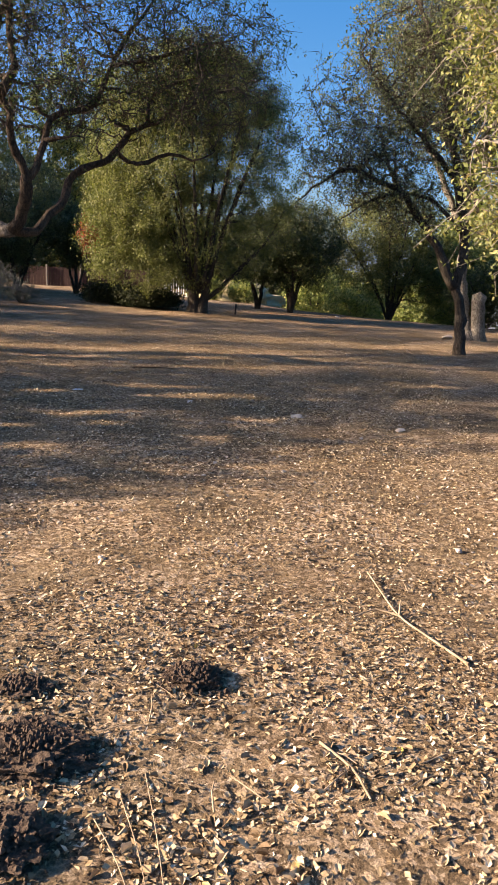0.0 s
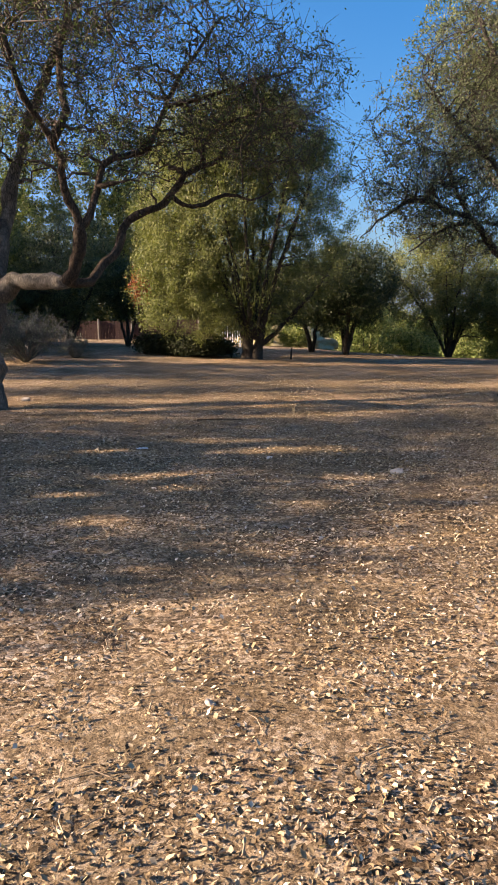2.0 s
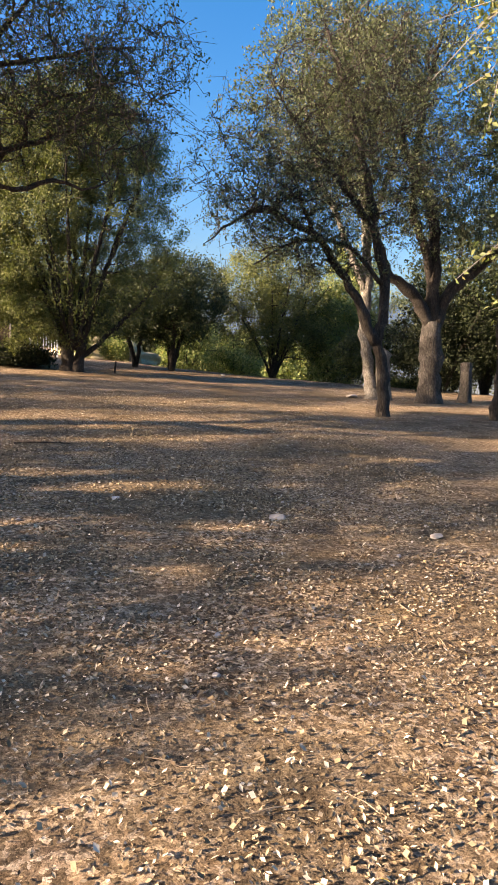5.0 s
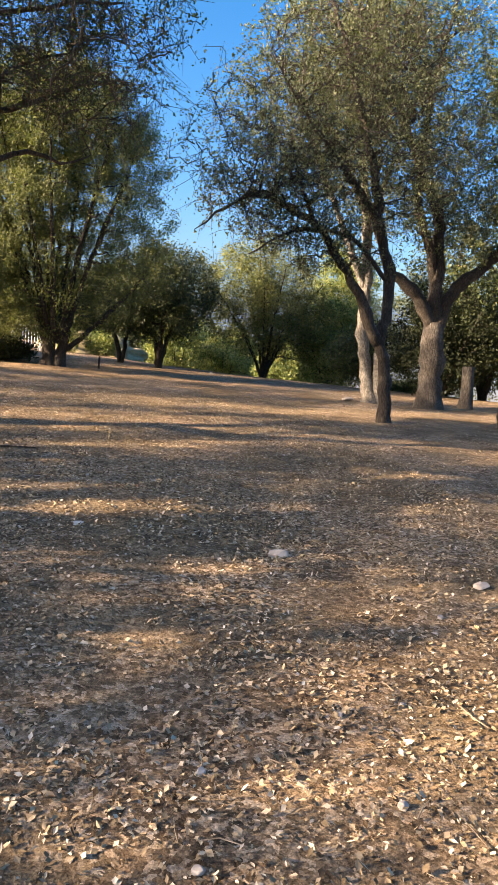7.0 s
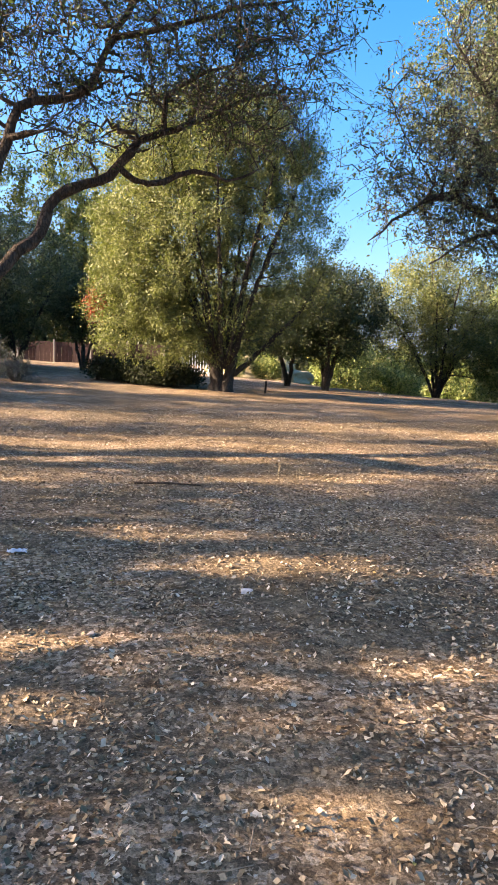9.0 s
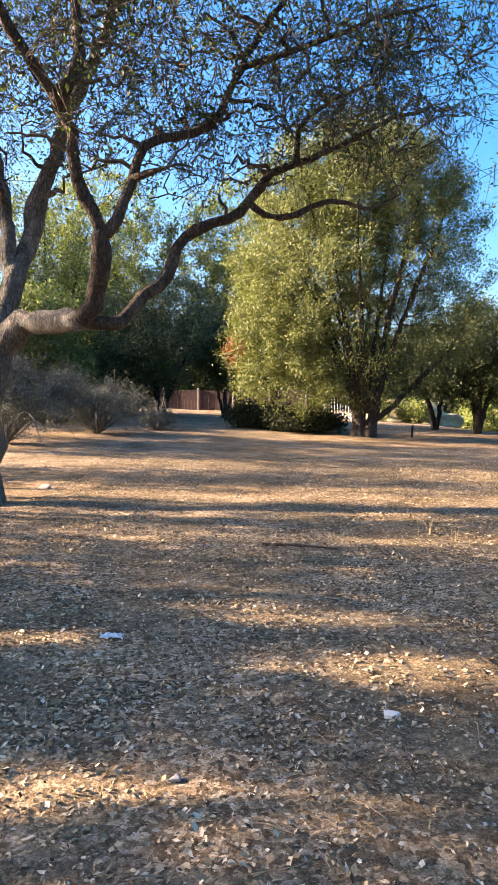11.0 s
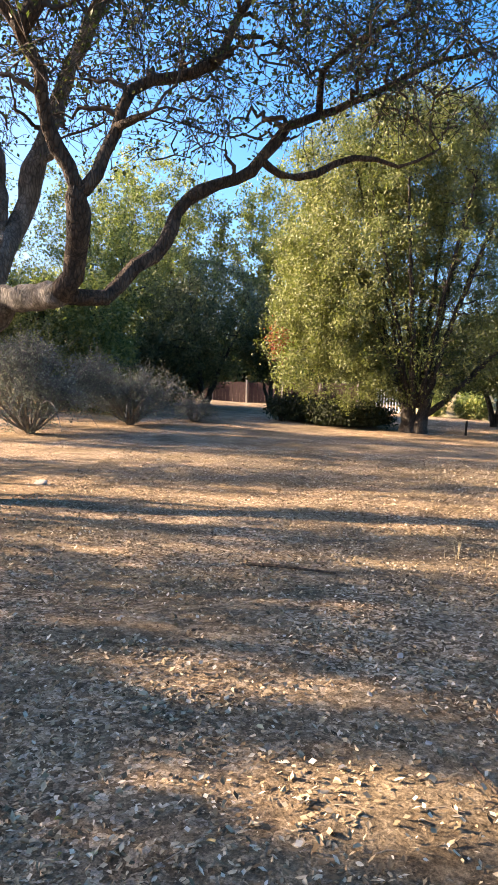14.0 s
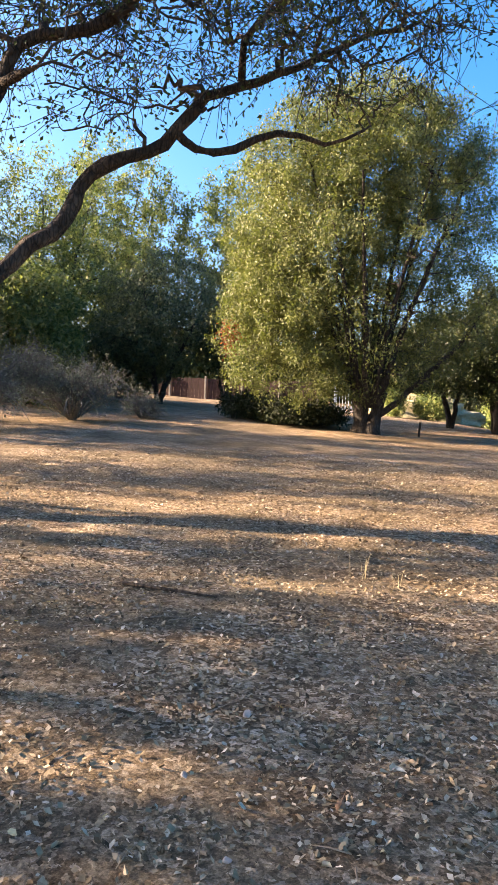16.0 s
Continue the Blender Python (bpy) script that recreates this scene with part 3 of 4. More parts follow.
def near_branch_tree():
    b = base_at(6.4, 8.8)
    limbs = [
        ([(0, 0, -0.1), (0.1, 0.05, 1.2), (-0.1, 0, 2.4)], 0.26, 0.2),
        ([(-0.1, 0, 2.3), (-0.9, -0.1, 3.8), (-2.2, -0.3, 5.0), (-3.6, -0.4, 5.4), (-4.3, -0.4, 5.1)], 0.13, 0.03),
        ([(-0.1, 0, 2.3), (0.3, 0.2, 4.2), (0.1, 0.4, 6.4)], 0.15, 0.05),
        ([(-0.9, -0.1, 3.8), (-2.0, -0.2, 4.1), (-3.3, -0.4, 3.9), (-4.1, -0.5, 3.2)], 0.06, 0.015),
    ]
    envs = [((-3.1, -0.5, 4.7), (1.4, 1.3, 1.4), 7), ((-3.2, -0.7, 2.9), (1.0, 0.9, 1.1), 3), ((-0.6, 0, 5.8), (2.6, 2.2, 1.8), 4), ((-2.4, -0.4, 6.0), (2.0, 1.6, 1.2), 3)]
    tree("oak_tree", "oak with low sunlit yellow-green drooping twigs", b, limbs, envs, LEAF_NEAR, BARK,
         n2=90, n3=1250, per=62, leaf=0.058, spread=0.24, seed=17, twigs=3, shell=0.5, floor=2.0, twig_mat=TWIG_PALE)


def bushy(name, label, x, y, stems, foot, top, lean, r0, envs, mat, seed, n3=700, per=30, leaf=0.15, bark=BARK_DARK, floor=0.8, n2=60, category="tree", spread=0.32, group="", gaps=()):
    rng = np.random.default_rng(seed)
    b = base_at(x, y)
    limbs = fan_limbs(rng, stems, foot, top, lean, r0, 0.02)
    return tagged(tree(name, label, b, limbs, envs, mat, bark, n2=n2, n3=n3, per=per, leaf=leaf, spread=spread, seed=seed, trunk_parts=0, twigs=0, shell=0.42, floor=floor, category=category, gaps=gaps), group=group)


leaning_oak()
big_tree()
front_oak()
right_oak()
pale_tree()
near_branch_tree()
bushy("small_tree", "low dark-leaved tree with arching crown", 2.0, 40.5, 3, 0.1, 4.6, 1.6, 0.15, [((0.1, 0, 3.7), (2.9, 2.6, 2.4), 4), ((-1.6, 0, 3.0), (1.6, 1.6, 1.6), 1)], LEAF_DARK, 31, n3=1300, per=40, leaf=0.12, floor=0.8)
bushy("small_tree", "dark-leaved tree bent to one side", 0.2, 42.5, 2, 0.1, 4.4, 1.2, 0.14, [((-0.6, 0, 3.4), (2.2, 2.0, 1.8), 3)], LEAF_DARK, 32, n3=750, per=40, leaf=0.12, floor=0.9)
bushy("shrub_tree", "broad many-stemmed shrub-like tree with thin crown", 8.0, 43.5, 9, 0.25, 6.0, 3.0, 0.09, [((-0.4, 0, 4.6), (3.6, 3.2, 3.4), 4), ((1.6, 0, 3.0), (2.6, 2.4, 2.0), 1.5)], LEAF_BIG, 33, n3=1300, per=40, leaf=0.12, floor=0.5)
bushy("shrub", "sunlit yellow-green shrub beyond the crest", 12.0, 44.0, 7, 0.2, 5.0, 1.8, 0.05, [((0, 0, 2.9), (2.3, 2.2, 2.9), 3)], LEAF_YELLOW, 34, n3=650, floor=0.2)
bushy("small_tree", "dark low tree with dense rounded crown", -13.2, 40.9, 5, 0.15, 5.2, 2.2, 0.12, [((0, 0, 4.2), (3.4, 3.0, 3.0), 4), ((-1.6, -0.4, 2.6), (2.4, 2.2, 1.7), 1.6)], LEAF_SILVER, 35, n3=1150, per=40, leaf=0.12, floor=1.0)
bushy("small_tree", "small dark tree with twisted trunk", -10.2, 42.0, 4, 0.12, 3.6, 1.2, 0.10, [((0.1, 0, 3.2), (1.6, 1.5, 1.7), 2)], LEAF_DARK, 36, n3=600, per=36, leaf=0.12, floor=0.9)

bushy("small_tree", "sunlit yellow-green tree beyond the crest", 13.6, 47.0, 5, 0.2, 8.0, 1.8, 0.1, [((0, 0, 6.0), (2.5, 2.4, 4.2), 3)], LEAF_YELLOW, 37, n3=700, per=36, leaf=0.15, floor=0.6)

# woods behind the clearing
WOODS = [(-20, 42, 12.5, 4.8), (-28, 38.5, 15, 5.4), (-16, 64, 19, 5.8), (-26, 62, 20, 6.4), (-36, 40, 14, 5.5), (4, 72, 8, 4.5), (-4, 74, 8, 4.6), (14, 66, 7, 4.2), (18, 42, 9, 4.6), (15.5, 33, 8.5, 4.0), (21, 34, 10, 4.6), (-17.5, 35.5, 6, 3.0), (-22, 35, 7, 3.4)]
for k, (x, y, h, r) in enumerate(WOODS):
    bushy("background_tree", "leafy tree in the woods behind the clearing", x, y, 5, 0.2, h * 0.8, r * 0.6, 0.14,
          [((0, 0, h * 0.58), (r, r * 0.9, h * 0.42), 4), ((r * 0.3, -r * 0.2, h * 0.35), (r * 0.8, r * 0.7, h * 0.28), 1.5)],
          LEAF_SUNNY if x < -12 else (LEAF_OAK, LEAF_YELLOW, LEAF_SILVER)[k % 3], 50 + k, group="woods round the clearing", n3=880 if x < -12 else 620, per=44, leaf=0.15 if y < 46 else 0.24, floor=0.7, n2=40, spread=0.4)

# oaks added out of view beside the walk to shade it, crowns shaped for that
SHADE = [(-15.5, 8.25, 9.2, 4.3, 800, 40, 0.14), (-16.5, 10.6, 10.5, 2.6, 210, 40, 0.13), (-19, 13.2, 11, 2.4, 200, 40, 0.13), (-17.5, 18.4, 8.5, 2.0, 130, 22, 0.2), (-21.5, 22.4, 16, 3.0, 380, 24, 0.2), (-24.0, 26.2, 13, 2.6, 300, 24, 0.2), (-24.5, 30.5, 6.5, 2.2, 200, 22, 0.2), (-13.4, 5.15, 5.6, 1.6, 130, 40, 0.13), (-24, 15.3, 14.5, 2.8, 170, 24, 0.2)]
CROWNS = {0: [((0, -1.4, 3.9), (4.3, 4.3, 2.0), 8), ((0, 0.7, 6.6), (4.3, 3.9, 2.6), 5)], 8: [((0, 0, 12.2), (2.8, 2.8, 2.0), 4)]}
# Sun patches on the ground; the added crowns are cut open towards the sun here.
SUN_GAPS = [(-1.4, 11.45, 0.3), (-0.7, 10.55, 0.33), (-0.9, 14.35, 0.22), (0.1, 14.8, 0.25), (1.2, 15.3, 0.2), (-3.7, 13.9, 0.2), (0.16, 8.95, 0.15), (-0.41, 7.7, 0.12), (-2.2, 7.0, 0.16), (-2.2, 9.0, 0.2), (-1.7, 8.3, 0.13), (-3.0, 10.6, 0.18), (-2.9, 8.1, 0.16), (1.2, 10.8, 0.16), (3.2, 12.6, 0.2), (-3.4, 15.6, 0.2), (-1.0, 16.4, 0.2)]
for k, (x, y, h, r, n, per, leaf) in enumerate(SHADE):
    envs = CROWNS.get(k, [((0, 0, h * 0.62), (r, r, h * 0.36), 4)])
    bushy("oak_tree", "unseen oak added to cast shade on the clearing", x, y, 3, 0.2, h * 0.8, r * 0.6, 0.16,
          envs, LEAF_OAK, 80 + k, group="oaks beside the clearing", gaps=[((gx - x, gy - y, 0), gr) for gx, gy, gr in SUN_GAPS], n3=n, per=per, leaf=leaf, spread=0.45, floor=1.8, n2=60)


# ---- under the trees and beyond the clearing ----
LEAF_GREY = leaf_material("dusty grey-green leaves", [(0.0, (0.045, 0.06, 0.048)), (0.6, (0.125, 0.15, 0.125)), (1.0, (0.25, 0.275, 0.235))], 0.12)


def dry_shrub(x, y, h, r, n3, seed, label):
    rng = np.random.default_rng(seed)
    limbs = fan_limbs(rng, 22, 0.2, h * 0.9, r * 0.9, 0.028, 0.006)
    for k in range(12):
        d = rng.uniform(-2.6, 0.6)
        c, e, g = math.cos(d), math.sin(d), rng.uniform(0.8, 1.4)
        limbs.append(([(c * 0.2, e * 0.2, 0.1), (c * r * g * 0.5, e * r * g * 0.5, h * rng.uniform(0.25, 0.45)), (c * r * g * 0.85, e * r * g * 0.85, h * 0.3), (c * r * g * 1.1, e * r * g * 1.1, h * rng.uniform(0.04, 0.2))], 0.022, 0.006))
    envs = [((0, 0, h * 0.5), (r, r * 0.9, h * 0.4), 4)]
    envs += [((rng.uniform(-0.8, 0.8) * r, rng.uniform(-0.5, 0.5) * r, h * rng.uniform(0.45, 0.85)), (r * 0.35, r * 0.35, h * 0.25), 1) for _ in range(6)]
    tree("dry_shrub", label, base_at(x, y), limbs, envs, LEAF_GREY, TWIG_GREY,
         n2=90, n3=n3, per=24, leaf=0.06, spread=0.24, seed=seed, trunk_parts=0, twigs=3, shell=0.55, category="shrub", floor=0.1, sag=0.1)


dry_shrub(-12.4, 25.4, 2.7, 2.2, 800, 101, "leafless grey shrub with tangled twigs")
dry_shrub(-11.4, 29.5, 2.1, 1.9, 550, 102, "low dead shrub with silvery twigs")
dry_shrub(-10.3, 32.5, 0.9, 0.7, 120, 103, "small tuft of dry grey stems")

# The darkest shrubs have the shade beneath the trees put into their leaf colour.
UNDER = [(-5.0, 34.8, 0.8, 1.9, LEAF_SHADED), (-7.0, 35.8, 0.95, 1.5, LEAF_SHADED), (-15.5, 41.5, 2.6, 2.4, LEAF_DARK), (-18.5, 38.0, 2.8, 2.6, LEAF_DARK), (-14.8, 33.8, 2.2, 2.0, LEAF_OAK),
         (-21.5, 42.0, 4.5, 3.2, LEAF_OAK), (14.5, 39.0, 1.1, 1.6, LEAF_OAK), (13.0, 32.0, 4.6, 2.6, LEAF_SHADED), (17.0, 29.0, 4.6, 3.2, LEAF_DARK), (11.6, 36.5, 3.2, 2.2, LEAF_OAK)]
for k, (x, y, h, r, m) in enumerate(UNDER):
    bushy("shrub", "dark leafy shrub at the edge of the clearing", x, y, 8, 0.2, h * 0.8, r * 0.8, 0.03,
          [((0, 0, h * 0.5), (r, r * 0.9, h * 0.5), 3)], m, 120 + k, group="shrubs at the clearing edge", n3=200 + int(70 * h), per=36, leaf=0.12, floor=0.1, n2=30, category="shrub")
bushy("shrub", "small shrub with red autumn leaves", -7.8, 35.2, 5, 0.1, 3.8, 0.3, 0.03, [((0, 0, 3.1), (0.36, 0.36, 0.8), 3)], LEAF_RED, 140, n3=60, per=44, leaf=0.1, floor=0.6, n2=10, category="shrub")
for k, (x, y) in enumerate([(-1.2, 52.4), (-0.45, 52.2), (-2.9, 52.0)]):
    bushy("shrub", "round yellow-green shrub at the foot of the bank", x, y, 5, 0.1, 1.1, 0.6, 0.02, [((0, 0, 0.8), (0.7, 0.7, 0.75), 3)], LEAF_YELLOW, 150 + k, group="yellow shrubs by the bank", n3=110, per=36, leaf=0.12, floor=0.05, n2=12, category="shrub")
for k, (x, y, h) in enumerate([(4.5, 58, 5), (8.5, 60, 5.5), (12.5, 57, 5), (6.5, 66, 6)]):
    bushy("shrub", "sunlit yellow-green willow thicket beyond the crest", x, y, 7, 0.3, h, 2.0, 0.04, [((0, 0, h * 0.5), (2.6, 2.2, h * 0.5), 3)], LEAF_YELLOW, 160 + k, group="thicket beyond the crest", n3=360, per=34, leaf=0.16, floor=0.1, n2=30, category="shrub")


def box(bm, x0, x1, y0, y1, z0, z1):
    m = Matrix.Translation(((x0 + x1) / 2, (y0 + y1) / 2, (z0 + z1) / 2)) @ Matrix.Diagonal((x1 - x0, y1 - y0, z1 - z0, 1))
    return bmesh.ops.create_cube(bm, size=1, matrix=m)


RED_WOOD = plain_material("weathered red-brown boards", (0.04, 0.022, 0.021), (0.075, 0.042, 0.039), 5, 0.85, 0.3, 0.004)
PALE_WOOD = plain_material("bleached grey posts", (0.24, 0.22, 0.19), (0.42, 0.39, 0.34), 7, 0.85, 0.3, 0.004)
PAINT_BLUE = plain_material("faded pale blue metal paint", (0.5, 0.6, 0.68), (0.66, 0.74, 0.8), 4, 0.5, 0.1, 0.002)


def board_fence():
    x0, y0, n, w = -22.0, 52.5, 60, 0.24
    z = float(ground_z(-15, y0)) - 0.05
    root = new("board_fence")
    root.location = (x0, y0, z)
    tagged(root, "red-brown weathered board fence behind trees", "fence")
    rng = np.random.default_rng(5)
    for k in range(n):
        bm = bmesh.new()
        box(bm, k * w, k * w + w - 0.012, -0.012, 0.012, 0.04, 1.35 + rng.uniform(-0.02, 0.02))
        bmesh.ops.bevel(bm, geom=bm.edges[:], offset=0.004, segments=1, affect="EDGES")
        part("board", bm, RED_WOOD, root)
    for k in range(0, n + 1, 10):
        bm = bmesh.new()
        box(bm, k * w - 0.05, k * w + 0.05, -0.13, -0.03, -0.2, 1.5)
        bmesh.ops.bevel(bm, geom=bm.edges[:], offset=0.008, segments=2, affect="EDGES")
        part("post", bm, PALE_WOOD, root, "bleached grey post")
    for zz in (0.35, 1.1):
        bm = bmesh.new()
        box(bm, 0, n * w, 0.014, 0.05, zz - 0.045, zz + 0.045)
        part("rail", bm, RED_WOOD, root)


def picket_gate():
    x0, y0 = -5.7, 47.5
    z = float(ground_z(x0 + 1, y0))
    root = new("metal_gate")
    root.location = (x0, y0, z)
    tagged(root, "pale blue barred metal gate beyond the trees", "gate")
    for k in range(9):
        bm = bmesh.new()
        bmesh.ops.create_cone(bm, cap_ends=True, segments=8, radius1=0.018, radius2=0.018, depth=1.3, matrix=Matrix.Translation((k * 0.16, 0, 0.75)))
        part("bar", bm, PAINT_BLUE, root)
    for zz in (0.16, 1.38):
        bm = bmesh.new()
        box(bm, -0.05, 9 * 0.16, -0.03, 0.03, zz - 0.03, zz + 0.03)
        bmesh.ops.bevel(bm, geom=bm.edges[:], offset=0.006, segments=1, affect="EDGES")
        part("rail", bm, PAINT_BLUE, root)
    for xx in (-0.1, 9 * 0.16):
        bm = bmesh.new()
        box(bm, xx - 0.05, xx + 0.05, -0.05, 0.05, -0.3, 1.55)
        bmesh.ops.bevel(bm, geom=bm.edges[:], offset=0.01, segments=2, affect="EDGES")
        part("post", bm, PAINT_BLUE, root)


BANK = plain_material("pale dry grass bank", (0.20, 0.17, 0.095), (0.44, 0.385, 0.24), 9, 0.95, 0.9, 0.06)


def bank():
    """A pale bank of dry grass and spoil behind the trees."""
    bm = bmesh.new()
    bmesh.ops.create_icosphere(bm, subdivisions=5, radius=1)
    for v in bm.verts:
        n = noise.noise(v.co * 2.1) * 0.25 + noise.noise(v.co * 6) * 0.12 + noise.noise(v.co * 17) * 0.07
        v.co = Vector((v.co.x * 3.6, v.co.y * 2.2, max(v.co.z, -0.15) * 1.35)) * (1 + n)
    ob = part("grass_bank", bm, BANK, smooth=True)
    ob.location = (-1.7, 55.5, float(ground_z(-1.7, 55.5)) - 0.1)
    tagged(ob, "pale sunlit bank of dry grass beyond the trees", "bank", kind="structure")


def pale_post():
    bm = bmesh.new()
    box(bm, -0.07, 0.07, -0.07, 0.07, -0.3, 1.5)
    bmesh.ops.bevel(bm, geom=bm.edges[:], offset=0.012, segments=2, affect="EDGES")
    ob = part("fence_post", bm, PALE_WOOD)
    ob.location = (0.13, 52.3, float(ground_z(0.13, 52.3)))
    tagged(ob, "bleached upright post beside the pale bank", "post")


def stake(x, y, h):
    w = Wood()
    w.tube([(0, 0, -0.1), (0.01, 0, h * 0.5), (0.03, 0.01, h), (0.03, 0.01, h + 0.01)], (0.045, 0.042, 0.04, 0.004), 9, 0.06, RNG)
    ob = w.make("wooden_stake", BARK_BROWN, None)
    ob.location = base_at(x, y)
    tagged(ob, "short brown wooden stake upright in the ground", "stake")


board_fence()
stake(-0.87, 34.2, 0.5)
picket_gate()
bank()
pale_post()


# Emissive sheet with haze and low sky painted on as a blue gradient.
def haze():
    m = bpy.data.materials.new("painted haze glow")
    m.use_nodes = True
    n, l = m.node_tree.nodes, m.node_tree.links
    n.remove(n["Principled BSDF"])
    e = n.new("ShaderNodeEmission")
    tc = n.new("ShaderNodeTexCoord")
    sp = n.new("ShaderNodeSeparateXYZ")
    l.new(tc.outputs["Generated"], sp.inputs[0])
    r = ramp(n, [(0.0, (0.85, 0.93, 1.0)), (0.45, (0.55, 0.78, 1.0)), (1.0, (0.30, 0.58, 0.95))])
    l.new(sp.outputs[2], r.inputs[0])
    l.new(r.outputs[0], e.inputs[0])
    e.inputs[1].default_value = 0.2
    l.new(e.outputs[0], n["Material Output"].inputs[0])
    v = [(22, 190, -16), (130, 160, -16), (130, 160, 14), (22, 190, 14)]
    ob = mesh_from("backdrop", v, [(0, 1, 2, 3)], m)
    tagged(ob, "glowing backdrop sheet painted as pale blue haze", "backdrop", kind="structure")


haze()


def far_woods():
    rng = np.random.default_rng(77)
    n = 36000
    x = rng.uniform(-110, 22, n)
    y = 84 + rng.uniform(-5, 5, n) + 0.02 * x
    top = 6.5 + 2.0 * np.sin(x * 0.21) + 1.6 * np.sin(x * 0.53 + 1) + 1.1 * np.sin(x * 1.3 + 2)
    z = ground_z(x, y) + top * rng.random(n)
    v, f = leaf_quads(np.stack([x, y, z], 1), 0.95, rng)
    tagged(mesh_from("far_woods", v, f, LEAF_OAK), "distant olive-green woods behind the clearing", "woods", kind="stuff")


far_woods()


def slender_tree():
    b = base_at(8.45, 19.4)
    limbs = [([(0, 0, -0.1), (0.03, 0, 1.5), (-0.05, 0.05, 3.4), (0.3, 0, 5.5), (0.5, 0.1, 7.5)], 0.13, 0.04)]
    tree("oak_tree", "slender young oak with dark straight trunk", b, limbs, [((0.6, 0.2, 7.2), (1.8, 1.8, 2.0), 3)], LEAF_OAK, BARK_DARK, n2=30, n3=320, per=30, leaf=0.085, spread=0.27, seed=23, twigs=1, floor=4.5)


slender_tree()


def stump(x, y, h, r, seed):
    rng = np.random.default_rng(seed)
    w = Wood()
    z = np.array([-0.12, 0.05, 0.25, 0.5, 0.8, h - 0.02, h, h])
    w.tube(np.stack([0.02 * np.sin(z * 3), 0 * z, z], 1), r * np.array([1.5, 1.3, 1.1, 1.0, 0.97, 0.95, 0.85, 0.01]), 14, 0.03, rng)
    # The stump's bark colour carries the shade of this side.
    ob = w.make("tree_stump", BARK_SHADED, None)
    ob.location = base_at(x, y)
    tagged(ob, "tall grey-brown tree stump, cut off at chest height", "stump")


stump(10.8, 25.7, 1.35, 0.2, 3)

# ---- things on the ground ----
def lattice(seed, cells=97):
    return np.random.default_rng(seed).random((cells, cells))


def patch(x, y, size, table):
    """Smooth random values over the ground, one cell every size metres."""
    u, v = x / size + 500, y / size + 500
    i, j = np.floor(u).astype(int), np.floor(v).astype(int)
    a, b = u - i, v - j
    a, b = a * a * (3 - 2 * a), b * b * (3 - 2 * b)
    n = len(table)
    g = lambda p, q: table[p % n, q % n]
    return (g(i, j) * (1 - a) + g(i + 1, j) * a) * (1 - b) + (g(i, j + 1) * (1 - a) + g(i + 1, j + 1) * a) * b


def litter_places(n, rng, bare=0.45):
    """Places on the ground, thick along the walk and thinning with distance, in drifts."""
    y = 25 * rng.random(n) ** 1.18 - 0.8 * np.abs(rng.normal(size=n))
    half = 1.9 + 0.21 * np.maximum(y - 1, 0)
    x = -0.2 - 0.07 * (y - 1) + np.where(rng.random(n) < 0.75, rng.uniform(-1, 1, n), rng.normal(0, 1.3, n)) * half
    d = 0.6 * patch(x, y, 0.55, lattice(1)) + 0.4 * patch(x, y, 0.17, lattice(2))
    keep = d + rng.normal(size=n) * 0.10 > bare
    return x[keep], y[keep]


def fallen_leaves(n, seed):
    rng = np.random.default_rng(seed)
    x, y = litter_places(n, rng)
    n = len(x)
    s = (0.011 + 0.037 * rng.random(n) ** 1.8) * (1 - 0.25 * np.exp(-((y - 5.0) / 1.6) ** 2)) * (0.62 + 0.34 / (1 + np.exp(-(y - 7.5) / 1.1))) * (0.62 + 0.6 * patch(x, y, 0.8, lattice(9)) + 0.75 * np.exp(-((y - 1.2) / 1.4) ** 2))
    yaw = rng.uniform(0, 2 * math.pi, n)
    tilt, rock = rng.normal(0, 0.15, n), rng.normal(0, 0.18, n)
    curl, fold = rng.normal(0.03, 0.14, n), rng.normal(0.10, 0.14, n)
    w = rng.uniform(0.17, 0.31, n)
    skew = rng.normal(0, 0.10, (n, 6))
    along = np.array([-0.5, -0.2, 0.22, 0.5, 0.22, -0.2])
    across = np.array([0, 0.85, 1.0, 0, -1.0, -0.85])
    a = (along[None] + skew) * s[:, None]
    c = across[None] * (w * s)[:, None]
    z = np.abs(across)[None] * (fold * s)[:, None] + (along**2)[None] * 4 * (curl * s)[:, None]
    z = z + a * np.sin(tilt)[:, None] + c * np.sin(rock)[:, None]
    px = x[:, None] + a * np.cos(yaw)[:, None] - c * np.sin(yaw)[:, None]
    py = y[:, None] + a * np.sin(yaw)[:, None] + c * np.cos(yaw)[:, None]
    z = z - z.min(1, keepdims=True) + rng.random(n)[:, None] * 0.004 + ground_z(x, y)[:, None]
    v = np.stack([px, py, z], -1)
    near, far = v[y < 13.5].reshape(-1, 3), v[y >= 13.5][:, [0, 2, 3, 4]].reshape(-1, 3)
    i = np.arange(len(near) // 6)[:, None] * 6
    j = np.arange(len(far)).reshape(-1, 4) + len(near)
    f = np.concatenate([i + [0, 1, 2, 3], i + [0, 3, 4, 5], j])
    tagged(mesh_from("fallen_leaves", np.concatenate([near, far]), f, LITTER), "dry tan and brown fallen oak leaves on soil", "leaf litter", kind="stuff")


